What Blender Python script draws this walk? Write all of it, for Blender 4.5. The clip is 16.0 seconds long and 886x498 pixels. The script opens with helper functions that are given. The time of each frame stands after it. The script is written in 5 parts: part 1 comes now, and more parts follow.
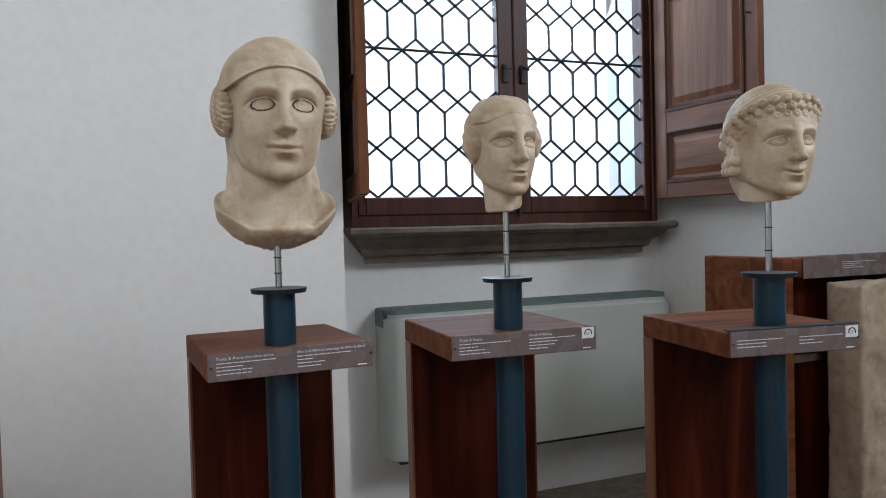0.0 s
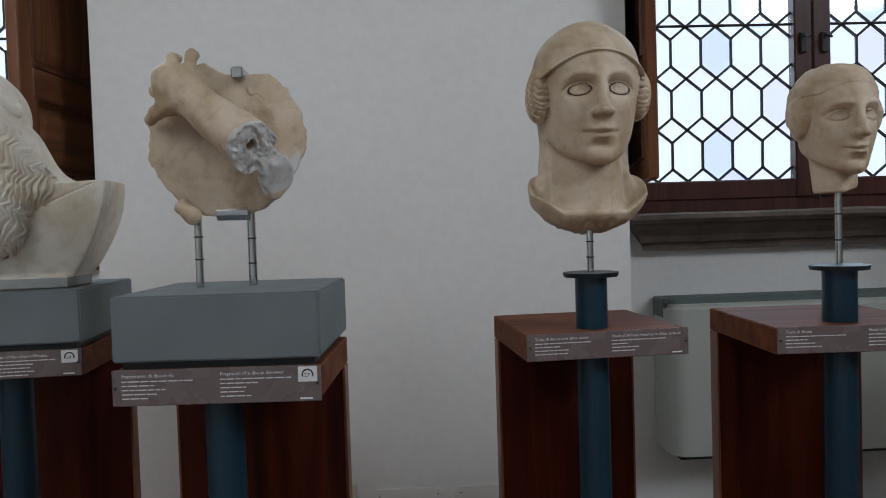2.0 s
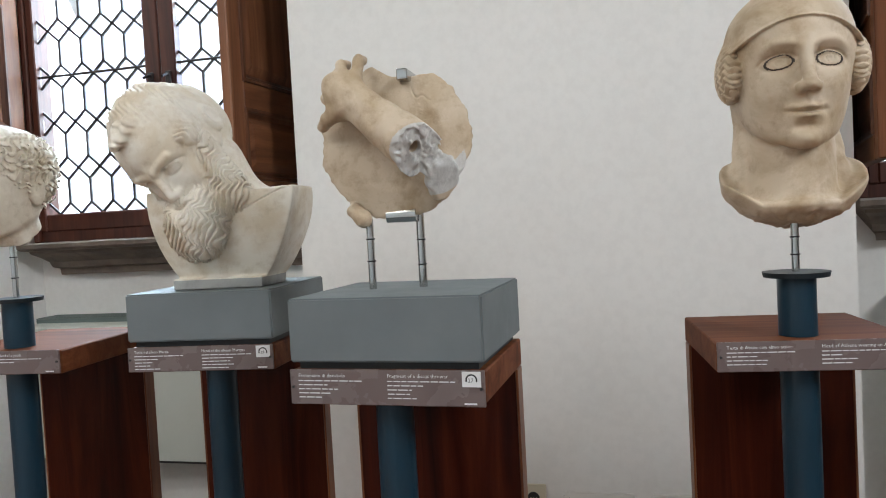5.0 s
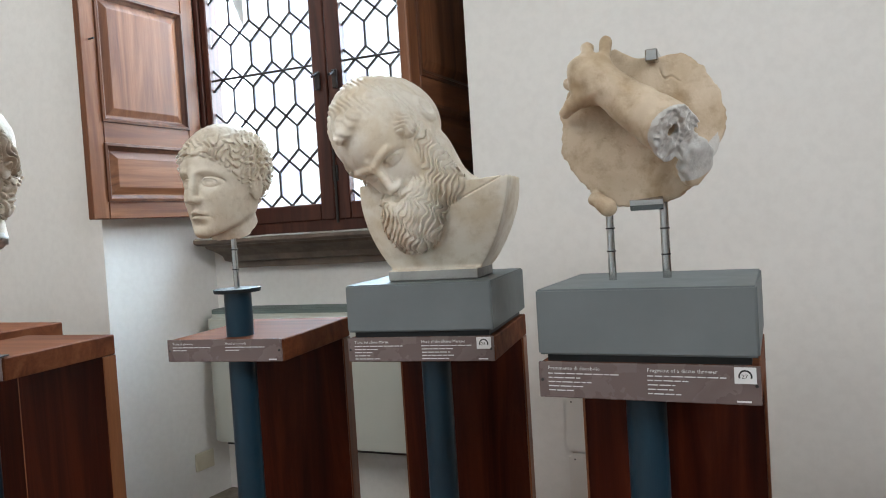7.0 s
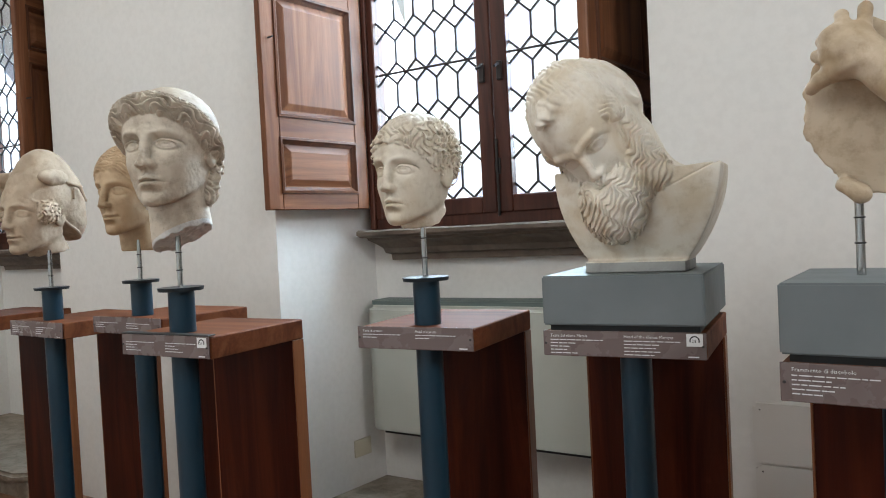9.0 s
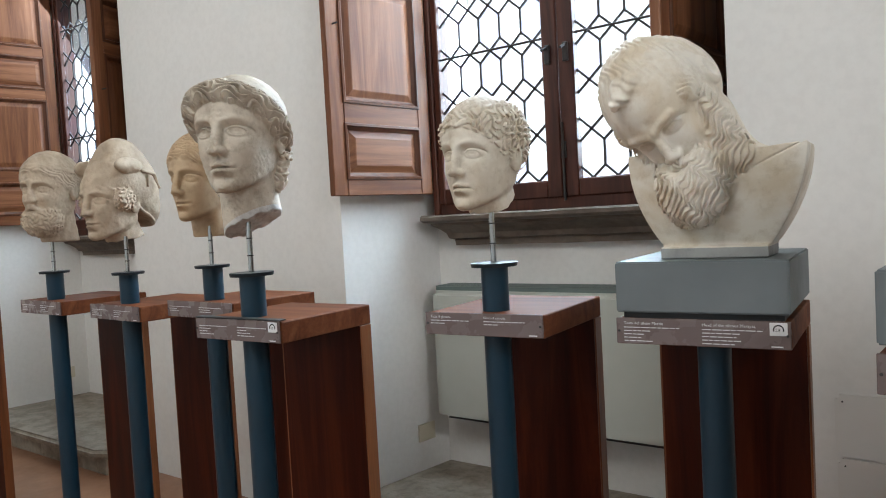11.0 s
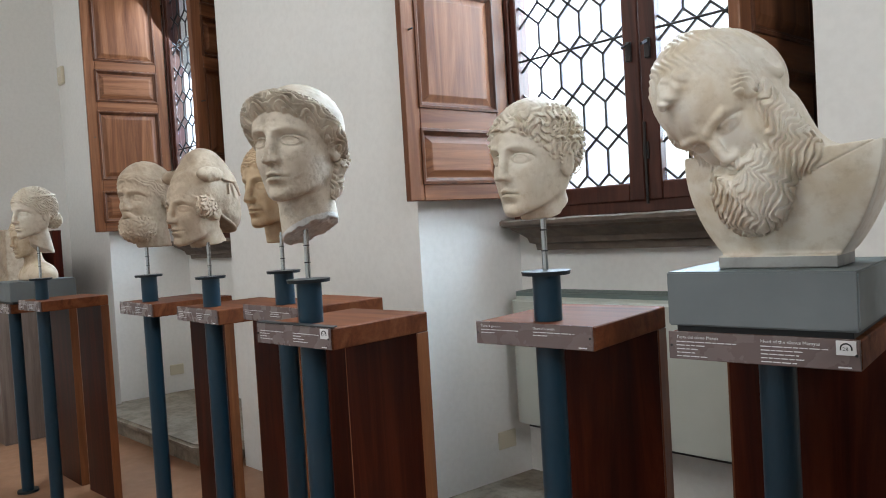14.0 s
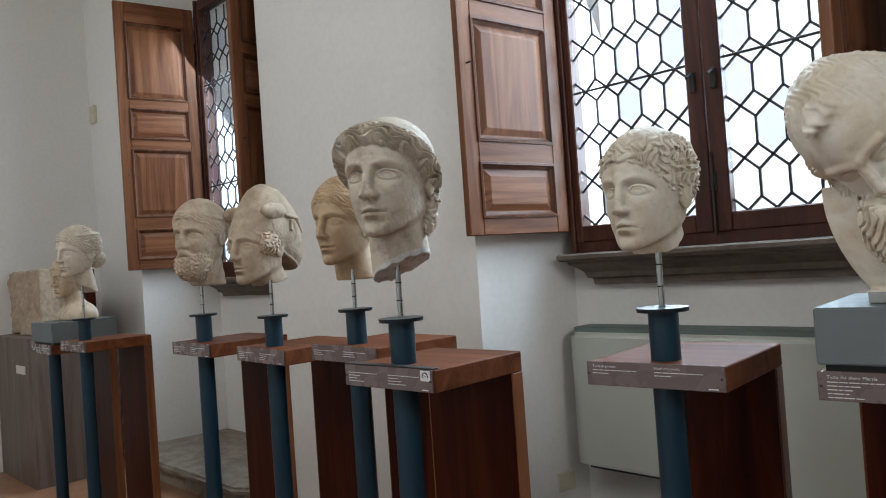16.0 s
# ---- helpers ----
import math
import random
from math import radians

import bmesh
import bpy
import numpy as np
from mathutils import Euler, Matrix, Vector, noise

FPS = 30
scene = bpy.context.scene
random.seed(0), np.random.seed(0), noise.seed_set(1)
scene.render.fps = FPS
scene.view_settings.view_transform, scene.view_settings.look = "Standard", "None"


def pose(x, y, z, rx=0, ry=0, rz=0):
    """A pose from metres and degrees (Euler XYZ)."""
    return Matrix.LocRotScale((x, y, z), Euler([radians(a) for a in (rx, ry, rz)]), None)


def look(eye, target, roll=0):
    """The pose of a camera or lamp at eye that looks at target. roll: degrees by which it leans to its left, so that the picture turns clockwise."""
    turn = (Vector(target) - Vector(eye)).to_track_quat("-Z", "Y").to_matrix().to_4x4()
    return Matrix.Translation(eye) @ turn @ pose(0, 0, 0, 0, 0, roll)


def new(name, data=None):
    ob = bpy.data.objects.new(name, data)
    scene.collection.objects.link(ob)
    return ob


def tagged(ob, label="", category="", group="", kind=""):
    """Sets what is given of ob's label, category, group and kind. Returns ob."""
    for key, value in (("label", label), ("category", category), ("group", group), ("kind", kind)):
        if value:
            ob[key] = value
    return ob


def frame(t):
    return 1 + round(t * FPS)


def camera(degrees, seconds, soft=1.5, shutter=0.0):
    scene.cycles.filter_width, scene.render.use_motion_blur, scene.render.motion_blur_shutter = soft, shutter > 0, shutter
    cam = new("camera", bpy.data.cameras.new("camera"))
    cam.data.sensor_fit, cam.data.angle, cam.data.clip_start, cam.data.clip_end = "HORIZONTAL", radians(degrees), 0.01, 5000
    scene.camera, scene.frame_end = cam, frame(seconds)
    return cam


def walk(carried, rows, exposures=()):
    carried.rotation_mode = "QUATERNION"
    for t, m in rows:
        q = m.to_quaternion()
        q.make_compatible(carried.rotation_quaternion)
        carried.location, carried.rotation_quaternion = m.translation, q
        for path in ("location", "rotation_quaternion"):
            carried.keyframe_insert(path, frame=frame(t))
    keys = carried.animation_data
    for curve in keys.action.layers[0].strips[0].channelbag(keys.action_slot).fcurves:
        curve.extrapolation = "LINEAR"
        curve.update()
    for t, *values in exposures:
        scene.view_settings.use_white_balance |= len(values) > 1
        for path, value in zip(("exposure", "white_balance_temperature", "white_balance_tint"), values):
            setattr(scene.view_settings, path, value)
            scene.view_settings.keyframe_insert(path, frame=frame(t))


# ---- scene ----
cam = camera(62.5, 16.0, 1.0)
PATH = [
    (0, (0.114, 0.221, 1.371), (0.852, 2.080, 1.319), -1.5),
    (0.5, (0.070, 0.229, 1.374), (0.652, 2.142, 1.308), -1.6),
    (1, (0.028, 0.246, 1.371), (0.447, 2.201, 1.313), -1.6),
    (1.5, (-0.007, 0.251, 1.363), (0.253, 2.233, 1.297), -1.8),
    (2, (-0.022, 0.249, 1.366), (0.075, 2.246, 1.302), -1.8),
    (2.5, (0.007, 0.258, 1.369), (0.001, 2.257, 1.311), -2.5),
    (3, (0.074, 0.298, 1.371), (-0.035, 2.292, 1.275), -2.8),
    (3.2, (0.085, 0.313, 1.370), (-0.061, 2.304, 1.247), -2.5),
    (5.5, (-0.008, 0.311, 1.384), (-0.541, 2.238, 1.321), -3.4),
    (6, (-0.085, 0.304, 1.380), (-0.673, 2.214, 1.303), -3.4),
    (6.5, (-0.145, 0.280, 1.379), (-0.787, 2.172, 1.284), -3.4),
    (7, (-0.193, 0.274, 1.385), (-0.934, 2.131, 1.317), -3.6),
    (7.5, (-0.235, 0.272, 1.378), (-1.026, 2.108, 1.321), -2.7),
    (8, (-0.281, 0.271, 1.375), (-1.125, 2.083, 1.302), -2.0),
    (8.5, (-0.324, 0.267, 1.371), (-1.282, 2.021, 1.291), -2.1),
    (9, (-0.349, 0.252, 1.373), (-1.399, 1.953, 1.320), -2.9),
    (11.5, (-0.378, 0.264, 1.374), (-1.603, 1.842, 1.289), -3.1),
    (12, (-0.354, 0.310, 1.384), (-1.640, 1.840, 1.327), -3.2),
    (12.5, (-0.331, 0.351, 1.393), (-1.673, 1.833, 1.362), -3.2),
    (13, (-0.308, 0.374, 1.384), (-1.673, 1.835, 1.345), -3.2),
    (13.5, (-0.294, 0.380, 1.375), (-1.679, 1.821, 1.313), -3.4),
    (14, (-0.298, 0.375, 1.376), (-1.708, 1.792, 1.315), -3.4),
    (14.5, (-0.350, 0.362, 1.375), (-1.788, 1.751, 1.317), -2.9),
    (15, (-0.427, 0.327, 1.386), (-1.863, 1.719, 1.357), -4.1),
    (15.5, (-0.483, 0.293, 1.389), (-1.897, 1.707, 1.390), -4.0),
    (16, (-0.508, 0.269, 1.394), (-1.927, 1.678, 1.428), -4.0),
]
EXPOSURES = [(0, -0.08, 6100, 10), (0.5, -0.05, 6050, 10), (1.0, -0.6, 6050, 10), (1.5, -0.95, 6100, 10), (2.0, -0.7, 6100, 10), (2.5, -0.08, 6150, 10), (3.0, 0.1, 6300, 10), (3.2, 0.15, 6350, 10), (5.5, 0.12, 6500, 10), (9.0, 0.0, 6600, 10), (12.5, 0.0, 6500, 10), (15.0, -0.05, 6500, 10), (15.5, -0.1, 6500, 10), (16.0, -0.42, 6500, 10)]
walk(cam, [(t, look(eye, target, roll)) for t, eye, target, roll in PATH], EXPOSURES)

# ---- light ----
world = bpy.data.worlds.new("overcast_sky")
scene.world = world
world.use_nodes = True
wn, wl = world.node_tree.nodes, world.node_tree.links
sky = wn.new("ShaderNodeTexSky")
sky.sky_type, sky.sun_disc = "NISHITA", False
sky.sun_elevation, sky.sun_rotation = radians(48), radians(20)
wn["Background"].inputs["Strength"].default_value = 0.12
wl.new(sky.outputs[0], wn["Background"].inputs["Color"])

sun = new("sun", bpy.data.lights.new("sun", "SUN"))
sun.data.energy, sun.data.angle, sun.data.color = 0.8, radians(15), (1, 0.96, 0.9)
sun.matrix_world = look((0, 0, 0), (-0.25, -0.9, -1.05))


def area_lamp(name, place, target, width, height, watts, colour, spread=180):
    """A rectangular area lamp at place, aimed at target."""
    lamp = new(name, bpy.data.lights.new(name, "AREA"))
    lamp.data.shape, lamp.data.size, lamp.data.size_y = "RECTANGLE", width, height
    lamp.data.energy, lamp.data.color = watts, colour
    lamp.data.spread = radians(spread)
    lamp.matrix_world = look(place, target)
    return lamp


# added fill: three unseen lamps high on the wall behind the walker
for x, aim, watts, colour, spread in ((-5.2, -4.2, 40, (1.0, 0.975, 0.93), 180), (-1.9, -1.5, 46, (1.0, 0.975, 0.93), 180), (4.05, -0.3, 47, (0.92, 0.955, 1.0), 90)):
    area_lamp("fill_lamp_unseen", (x, -1.12, 4.0), (aim, 1.7, 1.0), 1.7, 1.5, watts, colour, spread)
# sky light in the openings of the three windows that the walker passes
for x0, x1, watts in ((0.87, 2.33, 48), (-2.47, -1.13, 205), (-5.98, -4.52, 110)):
    area_lamp("daylight_window", ((x0 + x1) / 2, 3.42, 2.5), ((x0 + x1) / 2, 1.2, 1.0), x1 - x0, 1.9, watts, (0.66, 0.84, 1.0))

# ---- materials ----


def material(name, colour, rough=0.6, metal=0.0):
    m = bpy.data.materials.new(name)
    m.use_nodes = True
    b = m.node_tree.nodes["Principled BSDF"]
    b.inputs["Base Color"].default_value = (*colour, 1)
    b.inputs["Roughness"].default_value, b.inputs["Metallic"].default_value = rough, metal
    return m, m.node_tree.nodes, m.node_tree.links, b


def coords(nodes, links, scale=(1, 1, 1), generated=False):
    tc, mp = nodes.new("ShaderNodeTexCoord"), nodes.new("ShaderNodeMapping")
    mp.inputs["Scale"].default_value = scale
    links.new(tc.outputs["Generated" if generated else "Object"], mp.inputs["Vector"])
    return mp.outputs[0]


def noise_node(nodes, links, vec, scale, detail=5.0, rough=0.55, distort=0.0):
    n = nodes.new("ShaderNodeTexNoise")
    n.inputs["Scale"].default_value, n.inputs["Detail"].default_value = scale, detail
    n.inputs["Roughness"].default_value, n.inputs["Distortion"].default_value = rough, distort
    links.new(vec, n.inputs["Vector"])
    return n.outputs["Fac"]


def ramp(nodes, links, fac, stops):
    r = nodes.new("ShaderNodeValToRGB")
    el = r.color_ramp.elements
    while len(el) < len(stops):
        el.new(0.5)
    for e, (p, c) in zip(el, stops):
        e.position, e.color = p, (*c, 1)
    links.new(fac, r.inputs["Fac"])
    return r.outputs["Color"]


def mix(nodes, links, fac, a, b, mode="MIX"):
    n = nodes.new("ShaderNodeMix")
    n.data_type, n.blend_type = "RGBA", mode
    for value, socket in ((fac, n.inputs[0]), (a, n.inputs[6]), (b, n.inputs[7])):
        if isinstance(value, (int, float)):
            socket.default_value = value
        elif isinstance(value, tuple):
            socket.default_value = (*value, 1)
        else:
            links.new(value, socket)
    return n.outputs[2]


def bump(nodes, links, bsdf, height, strength, distance, chain=None):
    n = nodes.new("ShaderNodeBump")
    n.inputs["Strength"].default_value, n.inputs["Distance"].default_value = strength, distance
    links.new(height, n.inputs["Height"])
    if chain is not None:
        links.new(chain, n.inputs["Normal"])
    links.new(n.outputs[0], bsdf.inputs["Normal"])
    return n.outputs[0]


def plaster(name, a, b):
    m, n, l, p = material(name, a, 0.85)
    v = coords(n, l)
    big, small = noise_node(n, l, v, 0.9, 4), noise_node(n, l, v, 38, 6)
    col = ramp(n, l, big, [(0.3, b), (0.7, a)])
    l.new(mix(n, l, 0.06, col, ramp(n, l, small, [(0.35, (0.3, 0.28, 0.25)), (0.6, (1, 1, 1))]), "MULTIPLY"), p.inputs["Base Color"])
    c = bump(n, l, p, noise_node(n, l, v, 3, 3), 0.08, 0.008)
    bump(n, l, p, small, 0.05, 0.001, c)
    return m


def wood(name, dark, mid, light, axis="z", rough=0.38, scale=1.0, spec=0.28):
    """Long-grained polished wood; the grain runs along the axis."""
    m, n, l, p = material(name, mid, rough)
    p.inputs["Specular IOR Level"].default_value = spec
    stretch = {"x": (0.6, 9, 9), "y": (9, 0.6, 9), "z": (9, 9, 0.6)}[axis]
    v = coords(n, l, tuple(scale * q for q in stretch))
    info = n.new("ShaderNodeObjectInfo")
    add = n.new("ShaderNodeVectorMath")
    l.new(v, add.inputs[0])
    push = n.new("ShaderNodeVectorMath")
    push.operation = "SCALE"
    push.inputs[0].default_value = (7, 5, 3)
    l.new(info.outputs["Random"], push.inputs["Scale"])
    l.new(push.outputs[0], add.inputs[1])
    v = add.outputs[0]
    flame, grain = noise_node(n, l, v, 1.3, 6, 0.6, 1.4), noise_node(n, l, v, 9, 8, 0.7)
    col = ramp(n, l, flame, [(0.28, dark), (0.5, mid), (0.74, light)])
    col = mix(n, l, 0.4, col, ramp(n, l, grain, [(0.3, (0.45, 0.4, 0.38)), (0.62, (1, 1, 1))]), "MULTIPLY")
    l.new(col, p.inputs["Base Color"])
    bump(n, l, p, grain, 0.12, 0.001)
    return m


def stone(name, base, stain, dark, rough=0.62, bump_size=0.0018, pits=0.5):
    """Weathered marble: warm patina, pits and fine grain."""
    m, n, l, p = material(name, base, rough)
    v = coords(n, l)
    big, mid = noise_node(n, l, v, 9, 5, 0.6, 0.4), noise_node(n, l, v, 34, 7, 0.65)
    fine = noise_node(n, l, v, 170, 5, 0.6)
    col = ramp(n, l, big, [(0.38, stain), (0.58, base)])
    col = mix(n, l, 0.55, col, ramp(n, l, mid, [(0.28, dark), (0.5, (1, 1, 1))]), "MULTIPLY")
    vor = n.new("ShaderNodeTexVoronoi")
    vor.inputs["Scale"].default_value = 60
    l.new(v, vor.inputs["Vector"])
    pit = ramp(n, l, vor.outputs["Distance"], [(0.05, dark), (0.13, (1, 1, 1))])
    col = mix(n, l, 0.3 * pits, col, pit, "MULTIPLY")
    l.new(col, p.inputs["Base Color"])
    c = bump(n, l, p, mid, 0.6, bump_size)
    bump(n, l, p, fine, 0.35, bump_size * 0.4, c)
    p.inputs["Subsurface Weight"].default_value = 0.0
    return m


def painted(name, a, b, rough=0.45):
    m, n, l, p = material(name, a, rough)
    p.inputs["Specular IOR Level"].default_value = 0.35
    v = coords(n, l)
    f = noise_node(n, l, v, 7, 6, 0.6)
    l.new(ramp(n, l, f, [(0.3, b), (0.7, a)]), p.inputs["Base Color"])
    r = n.new("ShaderNodeMapRange")
    r.inputs["To Min"].default_value, r.inputs["To Max"].default_value = rough - 0.08, rough + 0.12
    l.new(noise_node(n, l, v, 22, 5), r.inputs["Value"])
    l.new(r.outputs[0], p.inputs["Roughness"])
    bump(n, l, p, noise_node(n, l, v, 140, 3), 0.15, 0.0006)
    return m


M_WALL = plaster("wall_plaster", (0.76, 0.745, 0.71), (0.72, 0.705, 0.67))
M_CEIL = plaster("ceiling_plaster", (0.8, 0.79, 0.77), (0.75, 0.74, 0.72))
M_FLOOR = painted("terracotta_floor", (0.36, 0.19, 0.11), (0.27, 0.135, 0.075), 0.3)
# one mahogany: back panel darkened for shade under the slab, edges lightened as lit
M_WOOD_SHADED = wood("mahogany", (0.013, 0.0022, 0.0016), (0.04, 0.0064, 0.0028), (0.085, 0.016, 0.006), "z", 0.34, 1.0, 0.1)
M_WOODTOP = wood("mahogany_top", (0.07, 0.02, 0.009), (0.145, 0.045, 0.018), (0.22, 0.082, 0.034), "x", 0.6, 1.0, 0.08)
M_EDGE_LIT = wood("mahogany_lit_edge", (0.1, 0.032, 0.013), (0.2, 0.072, 0.028), (0.3, 0.125, 0.05), "z", 0.36)
M_SHUT = wood("shutter_walnut", (0.08, 0.026, 0.011), (0.17, 0.064, 0.027), (0.27, 0.118, 0.056), "z", 0.4, 1.0, 0.22)
M_SHUTX = wood("shutter_walnut_rail", (0.08, 0.026, 0.011), (0.17, 0.064, 0.027), (0.27, 0.118, 0.056), "x", 0.4, 1.0, 0.22)
M_MOULD = wood("shutter_moulding", (0.04, 0.013, 0.006), (0.09, 0.032, 0.014), (0.15, 0.06, 0.028), "z", 0.38, 1.0, 0.22)
M_FRAME = wood("window_frame_wood", (0.03, 0.009, 0.006), (0.065, 0.019, 0.011), (0.1, 0.034, 0.02), "z", 0.42)
M_SILL = stone("peperino_sill", (0.15, 0.115, 0.088), (0.1, 0.077, 0.06), (0.55, 0.5, 0.45), 0.7, 0.004)
M_STEP = stone("travertine_step", (0.31, 0.265, 0.21), (0.2, 0.165, 0.125), (0.5, 0.45, 0.4), 0.6, 0.004)
M_TUBE = painted("blue_grey_steel", (0.009, 0.032, 0.052), (0.007, 0.027, 0.045), 0.3)
M_FLANGE = painted("dark_flange_steel", (0.011, 0.02, 0.026), (0.009, 0.016, 0.021), 0.4)
M_BOX = painted("blue_grey_paint", (0.165, 0.185, 0.19), (0.14, 0.158, 0.162), 0.5)
M_BOX.node_tree.nodes["Principled BSDF"].inputs["Specular IOR Level"].default_value = 0.1
M_STEEL = material("polished_steel", (0.5, 0.5, 0.49), 0.14, 1.0)[0]
M_LABEL = painted("smoked_label_plate", (0.15, 0.112, 0.106), (0.147, 0.11, 0.104), 0.25)
M_TEXT = material("white_lettering", (0.7, 0.7, 0.7), 0.5)[0]
M_BLACK = material("black_gap", (0.015, 0.015, 0.016), 0.6)[0]
M_LEAD = material("lead_came", (0.03, 0.03, 0.032), 0.5, 0.4)[0]
M_IRON = painted("wrought_iron", (0.03, 0.026, 0.025), (0.02, 0.018, 0.018), 0.5)
M_COIL = painted("fan_coil_enamel", (0.43, 0.445, 0.4), (0.41, 0.425, 0.38), 0.42)
M_GRILLE = painted("green_grey_grille", (0.13, 0.165, 0.155), (0.11, 0.14, 0.132), 0.5)
M_PLATE = painted("cream_plastic", (0.6, 0.55, 0.42), (0.57, 0.52, 0.4), 0.4)
M_WHITEPLATE = painted("white_cover_plate", (0.72, 0.7, 0.66), (0.7, 0.68, 0.64), 0.5)
M_MARBLE = stone("warm_marble", (0.6, 0.49, 0.36), (0.43, 0.32, 0.2), (0.55, 0.45, 0.34))
M_MARBLE_PALE = stone("pale_marble", (0.65, 0.59, 0.49), (0.52, 0.44, 0.33), (0.58, 0.51, 0.42))
M_MARBLE_WHITE = stone("white_marble", (0.71, 0.66, 0.57), (0.6, 0.51, 0.38), (0.66, 0.58, 0.48), 0.5, 0.001, 0.2)
M_MARBLE_GREY = stone("weathered_marble", (0.58, 0.51, 0.41), (0.4, 0.33, 0.25), (0.3, 0.26, 0.22), 0.7, 0.0035, 0.9)
M_TERRA = stone("tawny_stone", (0.5, 0.36, 0.22), (0.4, 0.275, 0.16), (0.6, 0.5, 0.4))
M_BROWN = stone("brown_limestone", (0.46, 0.36, 0.26), (0.36, 0.28, 0.2), (0.5, 0.44, 0.38), 0.75, 0.003)
M_INLAY = material("dark_eye_inlay", (0.05, 0.035, 0.025), 0.5)[0]
M_CEMENT = stone("grey_cement", (0.36, 0.36, 0.34), (0.28, 0.28, 0.27), (0.7, 0.68, 0.66), 0.8, 0.001)
M_BREAK = stone("broken_marble", (0.62, 0.61, 0.58), (0.46, 0.45, 0.43), (0.42, 0.4, 0.38), 0.85, 0.006, 1.0)

M_GLASS, gn, gl, gp = material("leaded_glass", (0.9, 0.93, 0.95), 0.08)
clear, gloss, mixer = gn.new("ShaderNodeBsdfTransparent"), gn.new("ShaderNodeBsdfGlossy"), gn.new("ShaderNodeMixShader")
ginfo = gn.new("ShaderNodeObjectInfo")
gl.new(ramp(gn, gl, ginfo.outputs["Random"], [(0.0, (0.95, 0.97, 0.98)), (0.72, (0.96, 0.98, 0.98)), (0.84, (0.88, 0.87, 0.93)), (0.94, (0.85, 0.89, 0.96))]), clear.inputs["Color"])
gloss.inputs["Roughness"].default_value = 0.06
mixer.inputs[0].default_value = 0.05
gl.new(clear.outputs[0], mixer.inputs[1]), gl.new(gloss.outputs[0], mixer.inputs[2])
gl.new(mixer.outputs[0], gn["Material Output"].inputs["Surface"])

M_SKYGLOW, sn, sl, sp = material("bright_overcast", (1, 1, 1), 1.0)
glow = sn.new("ShaderNodeEmission")
glow.inputs["Color"].default_value, glow.inputs["Strength"].default_value = (0.9, 0.95, 1.0, 1), 1.95
sl.new(glow.outputs[0], sn["Material Output"].inputs["Surface"])

# ---- mesh helpers ----


def mesh_object(name, bm, mat, smooth=False):
    me = bpy.data.meshes.new(name)
    bm.normal_update()
    bm.to_mesh(me)
    bm.free()
    if mat is not None:
        me.materials.append(mat)
    if smooth:
        me.polygons.foreach_set("use_smooth", [True] * len(me.polygons))
    return new(name, me)


def part(name, bm, mat, parent, label="", smooth=False):
    ob = mesh_object(name, bm, mat, smooth)
    ob.parent = parent
    return tagged(ob, label)


def thing(name, m, label, category, group="", kind=""):
    """An empty at the thing's base that parents its parts."""
    ob = new(name)
    ob.matrix_world = m
    return tagged(ob, label, category, group, kind)


def box(x0, x1, y0, y1, z0, z1, bevel=0.0, bm=None, segs=1):
    if bm is None:
        bm = bmesh.new()
    made = bmesh.ops.create_cube(bm, size=1)["verts"]
    for v in made:
        v.co = (x0 if v.co.x < 0 else x1, y0 if v.co.y < 0 else y1, z0 if v.co.z < 0 else z1)
    if bevel:
        edges = {e for v in made for e in v.link_edges}
        bmesh.ops.bevel(bm, geom=list(edges), offset=bevel, segments=segs, affect="EDGES")
    return bm


def rod(a, b, r, r2=None, seg=20, bm=None):
    if bm is None:
        bm = bmesh.new()
    a, b = Vector(a), Vector(b)
    m = Matrix.Translation((a + b) / 2) @ (b - a).to_track_quat("Z", "Y").to_matrix().to_4x4()
    bmesh.ops.create_cone(bm, cap_ends=True, segments=seg, radius1=r, radius2=r if r2 is None else r2, depth=(b - a).length, matrix=m)
    return bm


def prism(outline, axis, a, b, bm=None):
    """An outline of two coordinates drawn out along the axis from a to b."""
    if bm is None:
        bm = bmesh.new()

    def at(p, q):
        return {"x": (q, p[0], p[1]), "y": (p[0], q, p[1]), "z": (p[0], p[1], q)}[axis]

    lo, hi = [bm.verts.new(at(p, a)) for p in outline], [bm.verts.new(at(p, b)) for p in outline]
    bm.faces.new(lo), bm.faces.new(hi[::-1])
    for i in range(len(outline)):
        j = (i + 1) % len(outline)
        bm.faces.new((lo[j], lo[i], hi[i], hi[j]))
    bmesh.ops.recalc_face_normals(bm, faces=bm.faces)
    return bm


def text_mesh(words, size):
    c = bpy.data.curves.new("words", "FONT")
    c.body, c.size, c.resolution_u = words, size, 1
    ob = bpy.data.objects.new("words", c)
    me = bpy.data.meshes.new_from_object(ob)
    bpy.data.objects.remove(ob)
    return me


# ---- the room ----
WALL, BACK, FLOOR = 2.592, 3.19, 0.0
WEST, EAST, SOUTH, CEIL = -7.05, 5.6, -1.2, 5.1
OUT = 3.45
# niche: front left, front right, back left, back right, frame left, frame right
NICHES = [
    (0.702, 2.53, 0.785, 2.448, 0.852, 2.342),
    (-2.646, -0.991, -2.563, -1.05, -2.485, -1.115),
    (-6.17, -4.3, -6.09, -4.42, -5.99, -4.51),
]
NICHE_TOP, GLASS_LOW, GLASS_HIGH = 3.95, 1.51, 3.53
SILL_TOP, SILL_LOW, PLATFORM = 1.388, 1.238, 0.15


def structure(name, bm, mat, label, category, smooth=False):
    return tagged(mesh_object(name, bm, mat, smooth), label, category, kind="structure")


